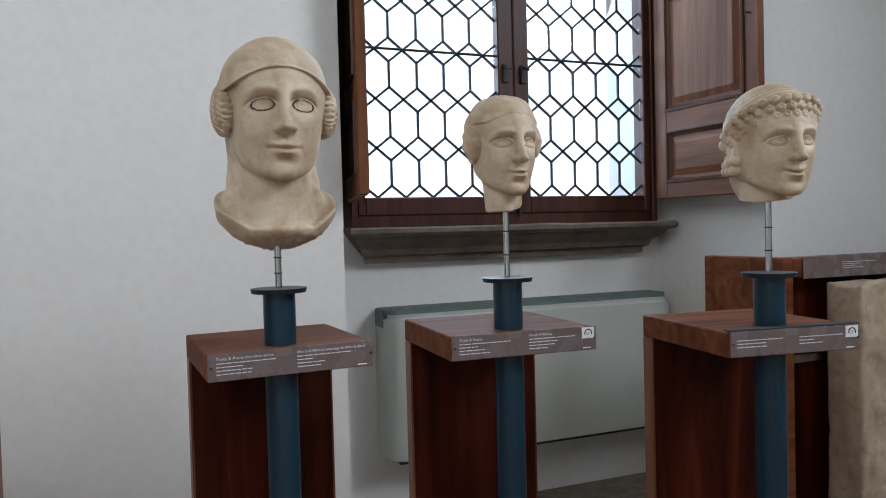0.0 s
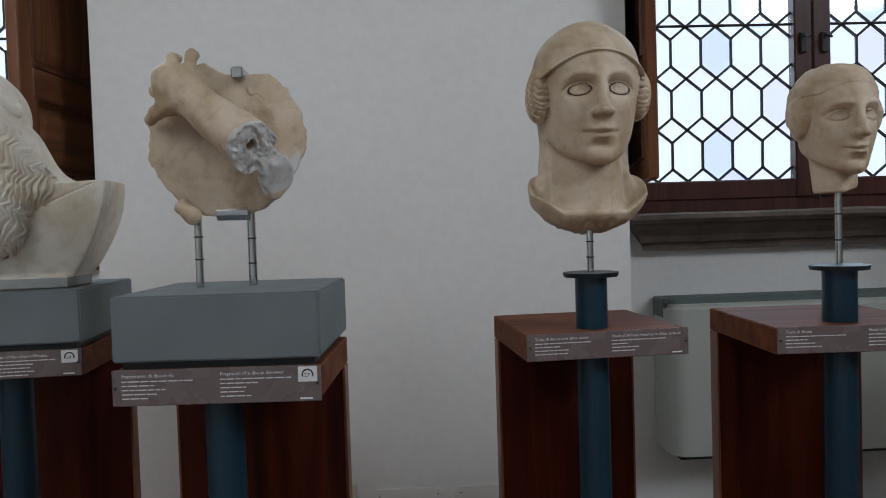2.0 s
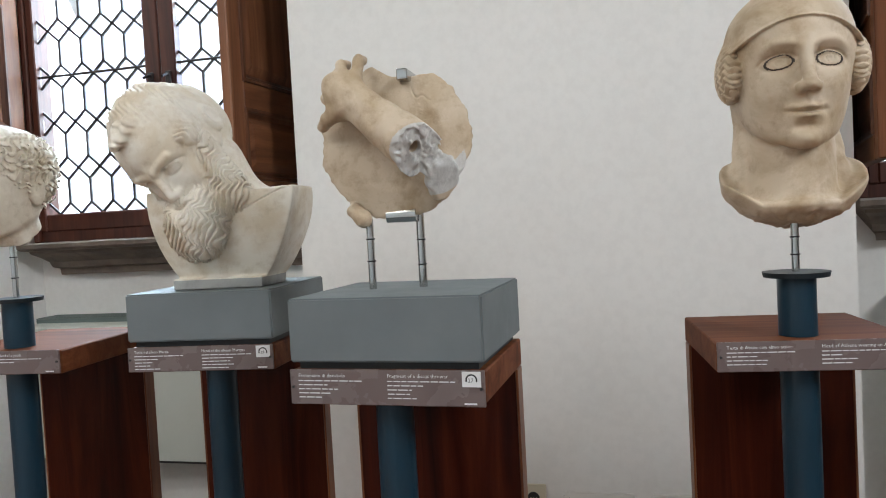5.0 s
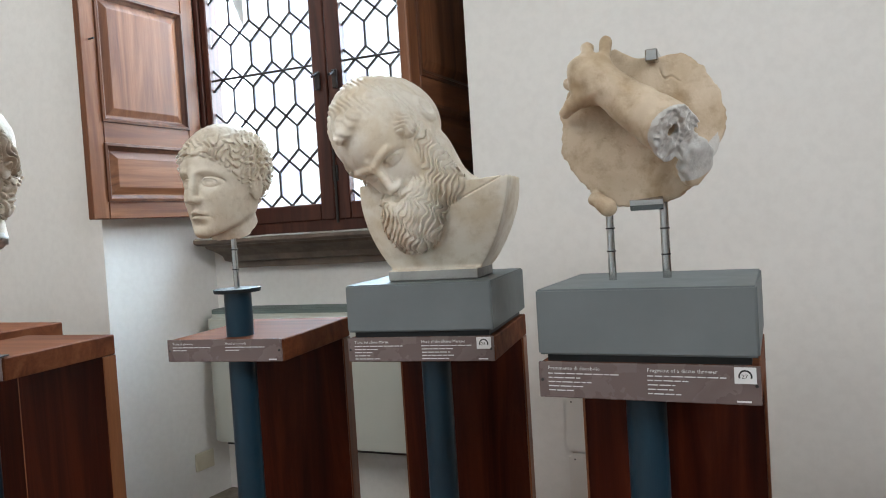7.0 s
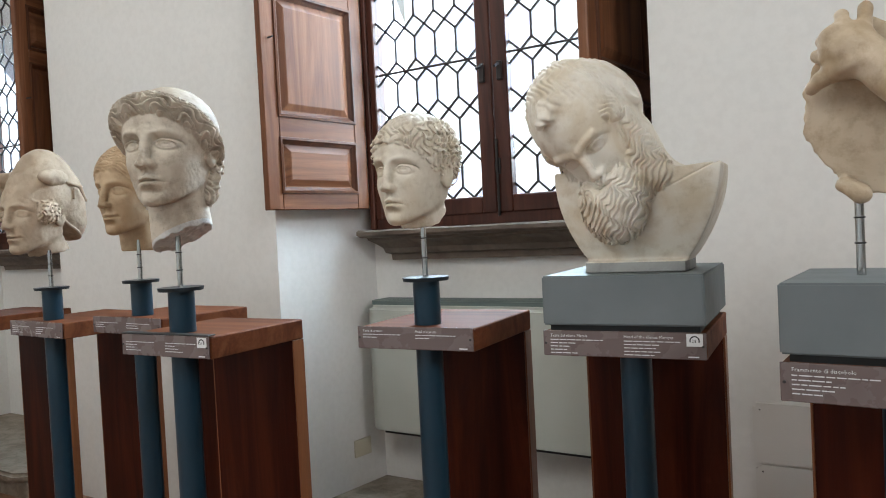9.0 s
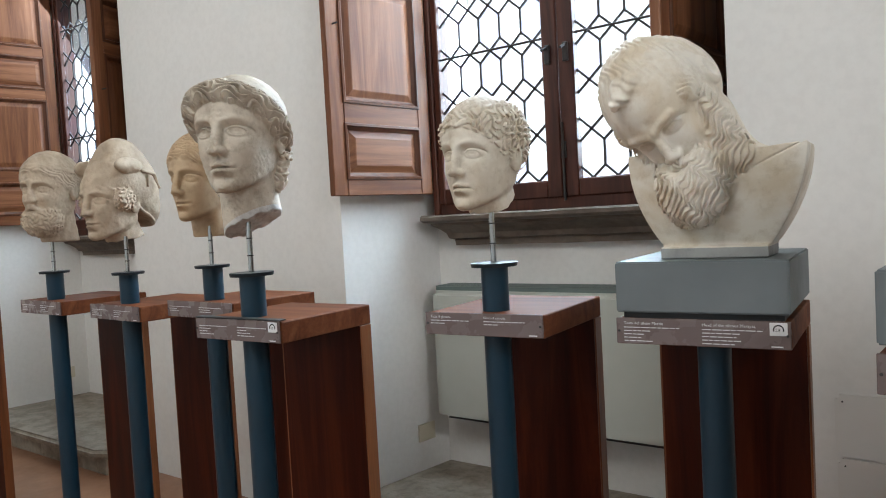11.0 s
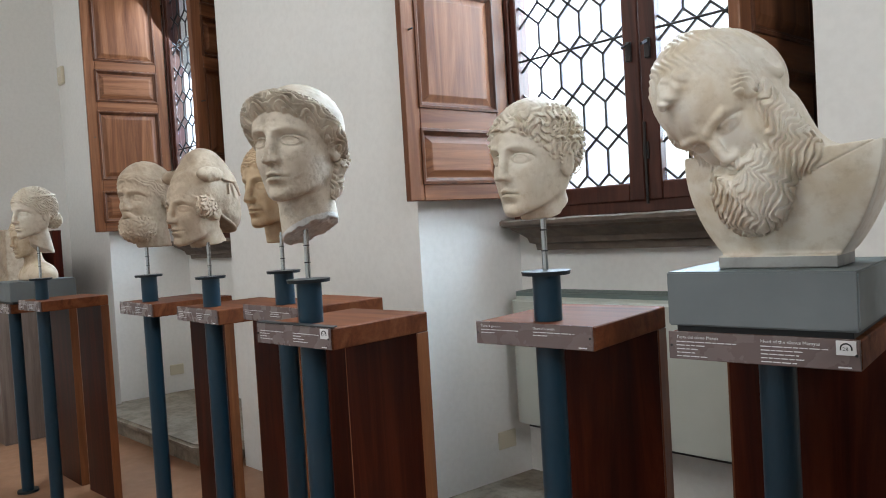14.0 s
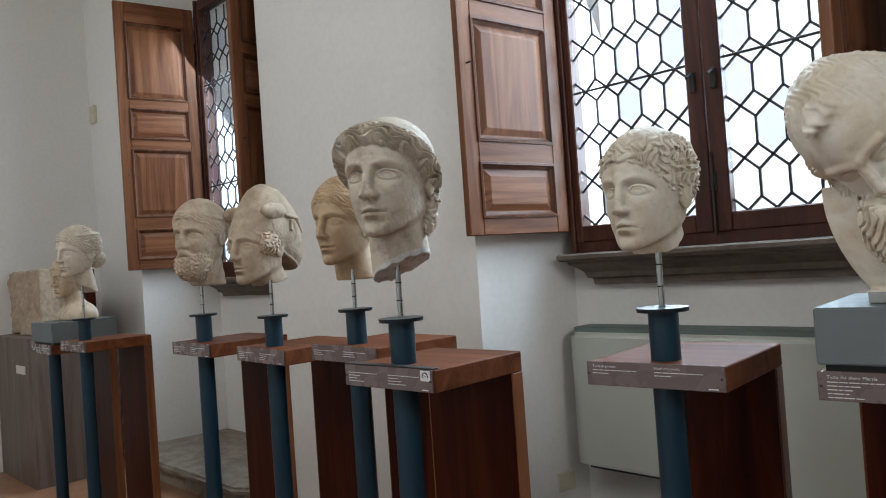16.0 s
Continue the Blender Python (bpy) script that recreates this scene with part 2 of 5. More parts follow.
bm = box(WEST - 0.4, EAST + 0.4, SOUTH - 0.4, OUT, -0.2, FLOOR)
structure("floor", bm, M_FLOOR, "polished orange-brown terracotta floor of the gallery", "floor")
bm = box(WEST - 0.4, EAST + 0.4, SOUTH - 0.4, OUT + 0.1, CEIL, CEIL + 0.2)
structure("ceiling", bm, M_CEIL, "plain white plaster ceiling of the gallery", "ceiling")
bm = box(WEST - 0.4, WEST, SOUTH - 0.4, OUT, FLOOR, CEIL)
structure("wall_west", bm, M_WALL, "plain off-white plaster end wall", "wall")
bm = box(EAST, EAST + 0.4, SOUTH - 0.4, OUT, FLOOR, CEIL)
structure("wall_east", bm, M_WALL, "plain off-white plaster end wall", "wall")
# unseen south wall; its three openings are made up for the fill lamps
bm = bmesh.new()
holes = [(-6.05, -4.35), (-2.75, -1.05), (3.2, 4.9)]
edges_x = [WEST] + [q for h in holes for q in h] + [EAST]
for a, b in zip(edges_x[0::2], edges_x[1::2]):
    box(a, b, SOUTH - 0.4, SOUTH, FLOOR, CEIL, bm=bm)
for a, b in holes:
    box(a, b, SOUTH - 0.4, SOUTH, FLOOR, 3.2, bm=bm)
    box(a, b, SOUTH - 0.4, SOUTH, 4.8, CEIL, bm=bm)
structure("wall_south", bm, M_WALL, "off-white plaster wall, unseen, with three openings added for fill lamps", "wall")

# north wall: piers between the niches, the parapets and the heads above
bm = bmesh.new()
left = WEST
for fl, fr, bl, br, _, _ in NICHES[::-1]:
    outline = [(left, WALL), (fl, WALL), (bl, BACK), (bl, OUT), (left if left == WEST else left_back, OUT)]
    if left != WEST:
        outline.append((left_back, BACK))
    prism(outline, "z", FLOOR, CEIL, bm)
    left, left_back = fr, br
prism([(left, WALL), (EAST, WALL), (EAST, OUT), (left_back, OUT), (left_back, BACK)], "z", FLOOR, CEIL, bm)
for fl, fr, bl, br, wl_, wr_ in NICHES:
    box(bl, br, BACK, OUT, FLOOR, SILL_TOP - 0.003, bm=bm)
    box(bl, wl_, BACK, OUT, SILL_TOP - 0.003, CEIL, bm=bm)
    box(wr_, br, BACK, OUT, SILL_TOP - 0.003, CEIL, bm=bm)
    box(wl_, wr_, BACK, OUT, GLASS_HIGH + 0.1, CEIL, bm=bm)
    prism([(fl, WALL), (fr, WALL), (br, BACK), (bl, BACK)], "z", NICHE_TOP, CEIL, bm)
structure("wall_north", bm, M_WALL, "thick off-white plaster wall with deep splayed window niches", "wall")

# stone steps that fill the niches and stand out a little in front of the wall
for i, (fl, fr, bl, br, _, _) in enumerate(NICHES):
    step = thing("niche_step_%d" % (i + 1), pose(0, 0, 0), "worn grey travertine step filling the window niche", "step", kind="structure")
    front, cut = 2.36, 0.16
    # the slab, with its rounded nosing and front corners
    bm = prism([(fl + 0.05, WALL - 0.004), (fl + 0.05, front + cut), (fl + 0.11, front + 0.06), (fl + 0.05 + cut, front), (fr - 0.05 - cut, front), (fr - 0.11, front + 0.06), (fr - 0.05, front + cut), (fr - 0.05, WALL - 0.004), (fr - 0.003, WALL), (br - 0.003, BACK - 0.003), (bl + 0.003, BACK - 0.003), (fl + 0.003, WALL)], "z", PLATFORM - 0.055, PLATFORM)
    bmesh.ops.bevel(bm, geom=[e for e in bm.edges if abs(e.verts[0].co.z - e.verts[1].co.z) < 0.001 and min(e.verts[0].co.y, e.verts[1].co.y) < WALL - 0.05], offset=0.018, segments=3, affect="EDGES")
    part("slab", bm, M_STEP, step)
    width = (fr - fl - 0.28) / 4
    for k in range(4):
        x = fl + 0.14 + k * width
        part("riser_block", box(x + 0.002, x + width - 0.002, front + 0.045, WALL + 0.3, FLOOR, PLATFORM - 0.056, 0.004), M_STEP, step)

# ---- windows ----
COL, ROW, HALF = 5, 0.2025, 0.049
ROD = 0.0048


def strip(bm, a, b, y, w=ROD):
    """A lead came from a to b, both in x and z."""
    a, b = Vector((a[0], 0, a[1])), Vector((b[0], 0, b[1]))
    d = (b - a).normalized()
    n = Vector((-d.z, 0, d.x)) * w
    ring = [a + n, a - n, b - n, b + n]
    lo = [bm.verts.new((p.x, y - 0.004, p.z)) for p in ring]
    hi = [bm.verts.new((p.x, y + 0.004, p.z)) for p in ring]
    bm.faces.new(lo), bm.faces.new(hi[::-1])
    for i in range(4):
        j = (i + 1) % 4
        bm.faces.new((lo[j], lo[i], hi[i], hi[j]))


def clip_poly(points, x0, x1, z0, z1):
    for axis, lim, sign in ((0, x0, 1), (0, x1, -1), (1, z0, 1), (1, z1, -1)):
        out = []
        for i in range(len(points)):
            p, q = points[i - 1], points[i]
            dp, dq = sign * (p[axis] - lim), sign * (q[axis] - lim)
            if dp * dq < 0:
                s = dp / (dp - dq)
                out.append((p[0] + s * (q[0] - p[0]), p[1] + s * (q[1] - p[1])))
            if dq >= 0:
                out.append(q)
        points = out
        if len(points) < 3:
            return []
    return points


def pane_mesh(points, cache):
    """A pane, 4 mm thick, about its own middle; alike panes share one mesh."""
    cx, cz = sum(p[0] for p in points) / len(points), sum(p[1] for p in points) / len(points)
    key = tuple((round(p[0] - cx, 3), round(p[1] - cz, 3)) for p in points)
    if key not in cache:
        bm = prism(list(key), "y", -0.002, 0.002)
        me = bpy.data.meshes.new("pane")
        bm.to_mesh(me)
        bm.free()
        me.materials.append(M_GLASS)
        cache[key] = me
    return cache[key], cx, cz


def window(number, niche):
    fl, fr, bl, br, x0, x1 = niche
    gy = 3.1
    win = thing("window_%d" % number, pose(0, 0, 0), "tall dark-wood casement window with leaded hexagon and diamond panes", "window", "gallery windows", "structure")
    z0, z1 = SILL_TOP, GLASS_HIGH + 0.1
    mid = (x0 + x1) / 2
    # outer frame
    part("frame_stile", box(x0, x0 + 0.028, gy - 0.04, gy + 0.1, z0, z1, 0.004), M_FRAME, win)
    part("frame_stile", box(x1 - 0.028, x1, gy - 0.04, gy + 0.1, z0, z1, 0.004), M_FRAME, win)
    part("frame_rail", box(x0 + 0.028, x1 - 0.028, gy - 0.02, gy + 0.1, z0, z0 + 0.054, 0.002), M_FRAME, win)
    part("frame_rail", box(x0 + 0.028, x1 - 0.028, gy - 0.02, gy + 0.1, z1 - 0.06, z1, 0.004), M_FRAME, win)
    for side in (0, 1):
        a, b = (x0 + 0.03, mid - 0.002) if side == 0 else (mid + 0.002, x1 - 0.03)
        outer, inner = 0.034, 0.072
        ga, gb = (a + outer, b - inner) if side == 0 else (a + inner, b - outer)
        bm = bmesh.new()
        for u, w in ((a, ga), (gb, b)):
            box(u, w, gy - 0.03, gy + 0.02, z0 + 0.047, z1 - 0.062, 0.005, bm)
        box(ga, gb, gy - 0.028, gy + 0.018, z0 + 0.047, GLASS_LOW, 0.005, bm)
        box(ga, gb, gy - 0.028, gy + 0.018, GLASS_HIGH, z1 - 0.062, 0.005, bm)
        sash = part("sash", bm, M_FRAME, win)
        # lead lattice: bands of diamonds, joined by upright cames
        step_x = (gb - ga) / COL
        lead, cache = bmesh.new(), {}
        rows = int((GLASS_HIGH - GLASS_LOW) / ROW) + 1
        for r in range(rows + 1):
            zc = GLASS_LOW + r * ROW
            for c in range(COL + 1):
                xc = ga + c * step_x
                for sx in (-1, 1):
                    for sz in (-1, 1):
                        p, q = (xc + sx * step_x / 2, zc), (xc, zc + sz * HALF)
                        if ga < p[0] < gb and GLASS_LOW - 0.001 <= q[1] <= GLASS_HIGH and p[1] <= GLASS_HIGH:
                            strip(lead, p, q, gy)
                za, zb = zc + HALF, min(zc + ROW - HALF, GLASS_HIGH)
                if zb > za and 0 < c < COL:
                    strip(lead, (xc, za), (xc, zb), gy)
                xh = xc + step_x / 2
                shapes = [[(xc - step_x / 2, zc), (xc, zc - HALF), (xc + step_x / 2, zc), (xc, zc + HALF)]]
                shapes.append([(xh - step_x / 2, zc + HALF), (xh, zc), (xh + step_x / 2, zc + HALF), (xh + step_x / 2, zc + ROW - HALF), (xh, zc + ROW), (xh - step_x / 2, zc + ROW - HALF)])
                for shape in shapes:
                    shape = clip_poly(shape, ga, gb, GLASS_LOW, GLASS_HIGH)
                    if len(shape) < 3:
                        continue
                    me, cx, cz = pane_mesh(shape, cache)
                    ob = new("pane", me)
                    ob.parent, ob.location = sash, (cx, gy, cz)
                    ob.visible_shadow = False
        part("lead_lattice", lead, M_LEAD, sash)
        bar = rod((ga - 0.01, gy - 0.012, GLASS_LOW + 3 * ROW), (gb + 0.01, gy - 0.012, GLASS_LOW + 3 * ROW), 0.0055, seg=8)
        part("saddle_bar", bar, M_IRON, sash)
        bar = rod((ga - 0.01, gy - 0.012, GLASS_LOW + 7 * ROW), (gb + 0.01, gy - 0.012, GLASS_LOW + 7 * ROW), 0.0055, seg=8)
        part("saddle_bar", bar, M_IRON, sash)
    # latches and bolts on the meeting stiles
    part("latch", box(mid - 0.055, mid - 0.03, gy - 0.045, gy - 0.03, 2.0, 2.08, 0.003), M_IRON, win)
    part("latch", box(mid + 0.03, mid + 0.055, gy - 0.045, gy - 0.03, 2.0, 2.08, 0.003), M_IRON, win)
    part("latch_handle", rod((mid - 0.043, gy - 0.04, 2.07), (mid - 0.043, gy - 0.085, 2.05), 0.006, seg=10), M_IRON, win)
    part("latch_handle", rod((mid + 0.043, gy - 0.04, 2.07), (mid + 0.043, gy - 0.085, 2.05), 0.006, seg=10), M_IRON, win)
    part("bolt", rod((mid + 0.012, gy - 0.038, 1.42), (mid + 0.012, gy - 0.038, 1.75), 0.006, seg=10), M_IRON, win)
    part("bolt_plate", box(mid, mid + 0.026, gy - 0.036, gy - 0.029, 1.6, 1.67, 0.002), M_IRON, win)
    return win


def sill(number, niche):
    """Moulded stone sill with returned ends."""
    fl, fr, bl, br, x0, x1 = niche
    a, b = bl + 0.045, br - 0.045
    # out from the wall, height
    profile = [(0.0, SILL_LOW), (0.045, SILL_LOW), (0.05, SILL_LOW + 0.03), (0.075, SILL_LOW + 0.036), (0.085, SILL_LOW + 0.06), (0.12, SILL_LOW + 0.085), (0.15, SILL_LOW + 0.1), (0.155, SILL_LOW + 0.112), (0.185, SILL_LOW + 0.116), (0.2, SILL_LOW + 0.126), (0.2, SILL_TOP - 0.008), (0.19, SILL_TOP)]
    bm = bmesh.new()
    rings = []
    steps = 14
    for i in range(steps + 1):
        ring = []
        for d, z in profile:
            inset = 0.2 - d
            lo, hi = a + inset * 0.6, b - inset * 0.6
            x = lo + (hi - lo) * i / steps
            chip = 0.003 * noise.noise(Vector((x * 9, d * 30, z * 30)))
            ring.append(bm.verts.new((x, BACK - d - chip, z + chip)))
        ring.append(bm.verts.new((a + 0.006 + (b - a - 0.012) * i / steps, BACK + 0.03, SILL_TOP)))
        ring.append(bm.verts.new((a + 0.12 + (b - a - 0.24) * i / steps, BACK + 0.03, SILL_LOW)))
        rings.append(ring)
    for r, s in zip(rings, rings[1:]):
        for j in range(len(r)):
            k = (j + 1) % len(r)
            bm.faces.new((r[j], r[k], s[k], s[j]))
    bm.faces.new(rings[0]), bm.faces.new(rings[-1][::-1])
    bmesh.ops.recalc_face_normals(bm, faces=bm.faces)
    return structure("window_sill_%d" % number, bm, M_SILL, "moulded dark grey-brown stone window sill", "window sill")


def shutter(hinge, front, label):
    """A panelled inside shutter, hung on the hinge line and opened into the room."""
    h, f = Vector((*hinge, 0)), Vector((*front, 0))
    width = (f - h).length
    turn = math.degrees(math.atan2(f.y - h.y, f.x - h.x))
    leaf = thing("shutter", pose(h.x, h.y, 1.49, 0, 0, turn), label, "shutter", "inside window shutters")
    top, t = 2.06, 0.034
    st = 0.075
    part("stile", box(0.0, st, -t / 2, t / 2, 0, top, 0.004), M_SHUT, leaf)
    part("stile", box(width - st, width, -t / 2, t / 2, 0, top, 0.004), M_SHUT, leaf)
    # rails and panels from the bottom
    rails = [(0.0, 0.075), (0.305, 0.4), (0.92, 1.0), (1.235, 1.31), (1.9, top)]
    for a, b in rails:
        part("rail", box(st, width - st, -t / 2, t / 2, a, b, 0.003), M_SHUTX, leaf)
    for (_, a), (b, _) in zip(rails, rails[1:]):
        panel = part("panel", raised_panel(st, width - st, a, b, t), M_SHUT if b - a > 0.3 else M_SHUTX, leaf)
        part("moulding", panel_moulding(st, width - st, a, b, t), M_MOULD, panel)
    for z in (0.25, 1.75):
        part("hinge", rod((-0.006, 0, z - 0.045), (-0.006, 0, z + 0.045), 0.008, seg=10), M_IRON, leaf)
    part("hook_pin", rod((width - 0.04, -t / 2 - 0.03, 0.72), (width - 0.04, t / 2 + 0.03, 0.72), 0.004, seg=8), M_IRON, leaf)
    return leaf


def raised_panel(x0, x1, z0, z1, t):
    bm = bmesh.new()
    for side in (-1, 1):
        rings = []
        for inset, depth in ((0.0, 0.004), (0.028, 0.004), (0.05, 0.0135), (0.056, 0.0155)):
            a, b, c, d = x0 + inset, x1 - inset, z0 + inset, z1 - inset
            rings.append([bm.verts.new((x, side * depth, z)) for x, z in ((a, c), (b, c), (b, d), (a, d))])
        for r, s in zip(rings, rings[1:]):
            for i in range(4):
                j = (i + 1) % 4
                bm.faces.new((r[i], r[j], s[j], s[i]))
        bm.faces.new(rings[-1])
        if side == -1:
            first = rings[0]
        else:
            for i in range(4):
                j = (i + 1) % 4
                bm.faces.new((first[i], first[j], rings[0][j], rings[0][i]))
    bmesh.ops.recalc_face_normals(bm, faces=bm.faces)
    return bm


def panel_moulding(x0, x1, z0, z1, t):
    """A mitred bead round the panel, on both faces."""
    bm = bmesh.new()
    for side in (-1, 1):
        rings = []
        for inset, depth in ((-0.006, t / 2), (-0.004, t / 2 + 0.007), (0.006, t / 2 + 0.008), (0.012, t / 2 - 0.002), (0.024, 0.0055)):
            a, b, c, d = x0 + inset, x1 - inset, z0 + inset, z1 - inset
            rings.append([bm.verts.new((x, side * depth, z)) for x, z in ((a, c), (b, c), (b, d), (a, d))])
        for r, s in zip(rings, rings[1:]):
            for i in range(4):
                j = (i + 1) % 4
                bm.faces.new((r[i], r[j], s[j], s[i]) if side == -1 else (r[j], r[i], s[i], s[j]))
    return bm


for number, niche in enumerate(NICHES):
    window(number + 1, niche)
    sill(number + 1, niche)

shutter((0.852, 3.05), (0.742, 2.466), "open panelled brown wooden shutter beside the window")
shutter((2.34, 3.05), (2.388, 2.46), "open panelled brown wooden shutter beside the window")
shutter((-2.49, 3.05), (-2.566, 2.466), "open panelled brown wooden shutter beside the window")
shutter((-1.11, 3.05), (-1.16, 2.462), "open panelled wooden shutter in shade beside the window")
shutter((-5.995, 3.05), (-6.102, 2.466), "open panelled brown wooden shutter beside the window")
shutter((-4.52, 3.05), (-4.385, 2.466), "open panelled wooden shutter in shade beside the window")

# ---- outside: pale overcast sky and the facade across the street ----
bm = box(-60, 60, 52, 52.3, -12, 70)
structure("backdrop_sky", bm, M_SKYGLOW, "bright overcast sky beyond the street", "sky")

# ---- fittings on the wall ----


def fan_coil(x0, x1, label):
    """A wall-hung fan-coil unit with rounded front edges and a grille on top."""
    z0, z1, y0, y1 = 0.445, 1.045, 2.985, BACK - 0.004
    unit = thing("fan_coil_unit", pose((x0 + x1) / 2, y1, z0), label, "radiator")
    w, d, h = (x1 - x0) / 2, y1 - y0, z1 - z0
    arc = [(0.07 - 0.07 * math.sin(radians(a)), -d + 0.07 - 0.07 * math.cos(radians(a))) for a in range(90, -1, -10)]
    outline = [(-w, 0)] + [(-w + x, y) for x, y in arc] + [(w - x, y) for x, y in arc[::-1]] + [(w, 0)]
    bm = prism(outline, "z", 0, h - 0.012)
    bmesh.ops.bevel(bm, geom=[e for e in bm.edges if min(v.co.z for v in e.verts) > h - 0.02 and max(v.co.y for v in e.verts) < -0.01], offset=0.02, segments=3, affect="EDGES")
    body = part("body", bm, M_COIL, unit)
    part("grille", prism([(-w + 0.004, -0.002), (-w + 0.004, -d + 0.085), (-w + 0.012, -d + 0.06), (-w + 0.035, -d + 0.035), (w - 0.035, -d + 0.035), (w - 0.012, -d + 0.06), (w - 0.004, -d + 0.085), (w - 0.004, -0.002)], "z", h - 0.012, h + 0.006), M_GRILLE, unit, "green-grey louvred top grille")
    for k in range(5):
        y = -d + 0.055 + k * 0.026
        part("slat", box(-w + 0.03, w - 0.03, y, y + 0.016, h + 0.0065, h + 0.009), M_GRILLE, unit)
    part("side_cap", box(-w - 0.003, -w + 0.02, -d + 0.085, -0.003, h - 0.07, h + 0.004, 0.004), M_GRILLE, unit)
    # black strip added as the shaded gap under the unit
    part("dark_gap_strip", box(-w + 0.05, w - 0.05, -d + 0.06, -0.002, -0.03, -0.002), M_BLACK, unit)
    return unit


fan_coil(0.975, 2.37, "grey-green enamelled fan-coil unit under the window")
fan_coil(-2.5, -1.1, "grey-green enamelled fan-coil unit under the window")


def socket_plate(x, z):
    plate = thing("wall_socket", pose(x, WALL - 0.001, z), "cream plastic double wall socket on the pier", "socket")
    part("plate", box(-0.085, 0.085, -0.009, 0, -0.043, 0.043, 0.003), M_PLATE, plate)
    for cx in (-0.045, 0.0, 0.045):
        bm = rod((cx, -0.0095, 0), (cx, -0.012, 0), 0.019, seg=24)
        ring = part("outlet", bm, M_BLACK if cx else M_PLATE, plate)
        for s in (-0.009, 0, 0.009):
            part("pin_hole", rod((cx + s, -0.0121, 0), (cx + s, -0.0126, 0), 0.0025, seg=8), M_PLATE, ring)
    return plate


socket_plate(-0.294, 0.5)


def cover_plate(x0, x1, z0, z1, label):
    bm = box(x0, x1, WALL - 0.007, WALL - 0.0005, z0, z1)
    bmesh.ops.bevel(bm, geom=[e for e in bm.edges if abs(e.verts[0].co.y - e.verts[1].co.y) > 0.003], offset=0.012, segments=3, affect="EDGES")
    ob = mesh_object("cover_plate", bm, M_WHITEPLATE)
    for x in (x0 + 0.02, x1 - 0.02):
        part("screw", rod((x, WALL - 0.007, z1 - 0.02), (x, WALL - 0.0085, z1 - 0.02), 0.0025, seg=10), M_IRON, ob)
    return tagged(ob, label, "cover plate", "low cover plates on the pier")


cover_plate(-0.725, -0.5, 0.627, 0.807, "white painted access cover low on the wall")
cover_plate(-0.722, -0.5, 0.32, 0.62, "white painted access cover low on the wall")
cover_plate(-0.158, 0.071, 0.12, 0.52, "white painted access cover with rounded corners")
cover_plate(0.105, 0.34, 0.12, 0.52, "white painted access cover with rounded corners")

# blank plates on the splayed reveals and a small box high on the wall
reveal = math.degrees(math.atan2(BACK - WALL, 0.083))
for x, y in ((-2.5855, 3.03), (-6.1095, 3.03)):
    bm = box(-0.055, 0.055, -0.012, -0.001, -0.042, 0.042, 0.003)
    ob = tagged(mesh_object("blank_plate", bm, M_PLATE), "blank cream plastic plate on the niche's side wall", "wall plate")
    ob.matrix_world = pose(x, y, 0.335, 0, 0, reveal)
bm = box(-6.98, -6.88, WALL - 0.03, WALL - 0.001, 2.77, 2.92, 0.005)
sensor = tagged(mesh_object("sensor_box", bm, M_PLATE), "small cream plastic sensor box high on the wall", "sensor")
part("led", rod((-6.93, WALL - 0.03, 2.84), (-6.93, WALL - 0.033, 2.84), 0.006, seg=10), M_WHITEPLATE, sensor)

# ---- pedestals ----
TOP, SLAB = 1.15, 0.052


def lettering(width, lines, parent, y, z_top):
    """Two columns of small lines that cannot be read, as plain bars."""
    bm = bmesh.new()
    rng = random.Random(int(width * 1000) + lines)
    for col in (0.03, 0.5):
        for k in range(1, lines):
            w = width * (0.34 if k == 1 else rng.uniform(0.1, 0.22))
            z = z_top - 0.0125 - k * 0.0068
            x = width * col + 0.006
            n = 0
            while w > 0.004:
                word = min(w, rng.uniform(0.006, 0.018))
                box(x, x + word, y - 0.0006, y, z, z + 0.0016, bm=bm)
                x, w = x + word + 0.0022, w - word - 0.0022
    tagged(part("small_print", bm, M_TEXT, parent), kind="stuff")


def title(words, size, x, y, z, parent):
    me = text_mesh(words, size)
    me.materials.append(M_TEXT)
    ob = new("title", me)
    ob.parent = parent
    ob.matrix_basis = pose(x, y, z, 90, 0, 0)
    return ob


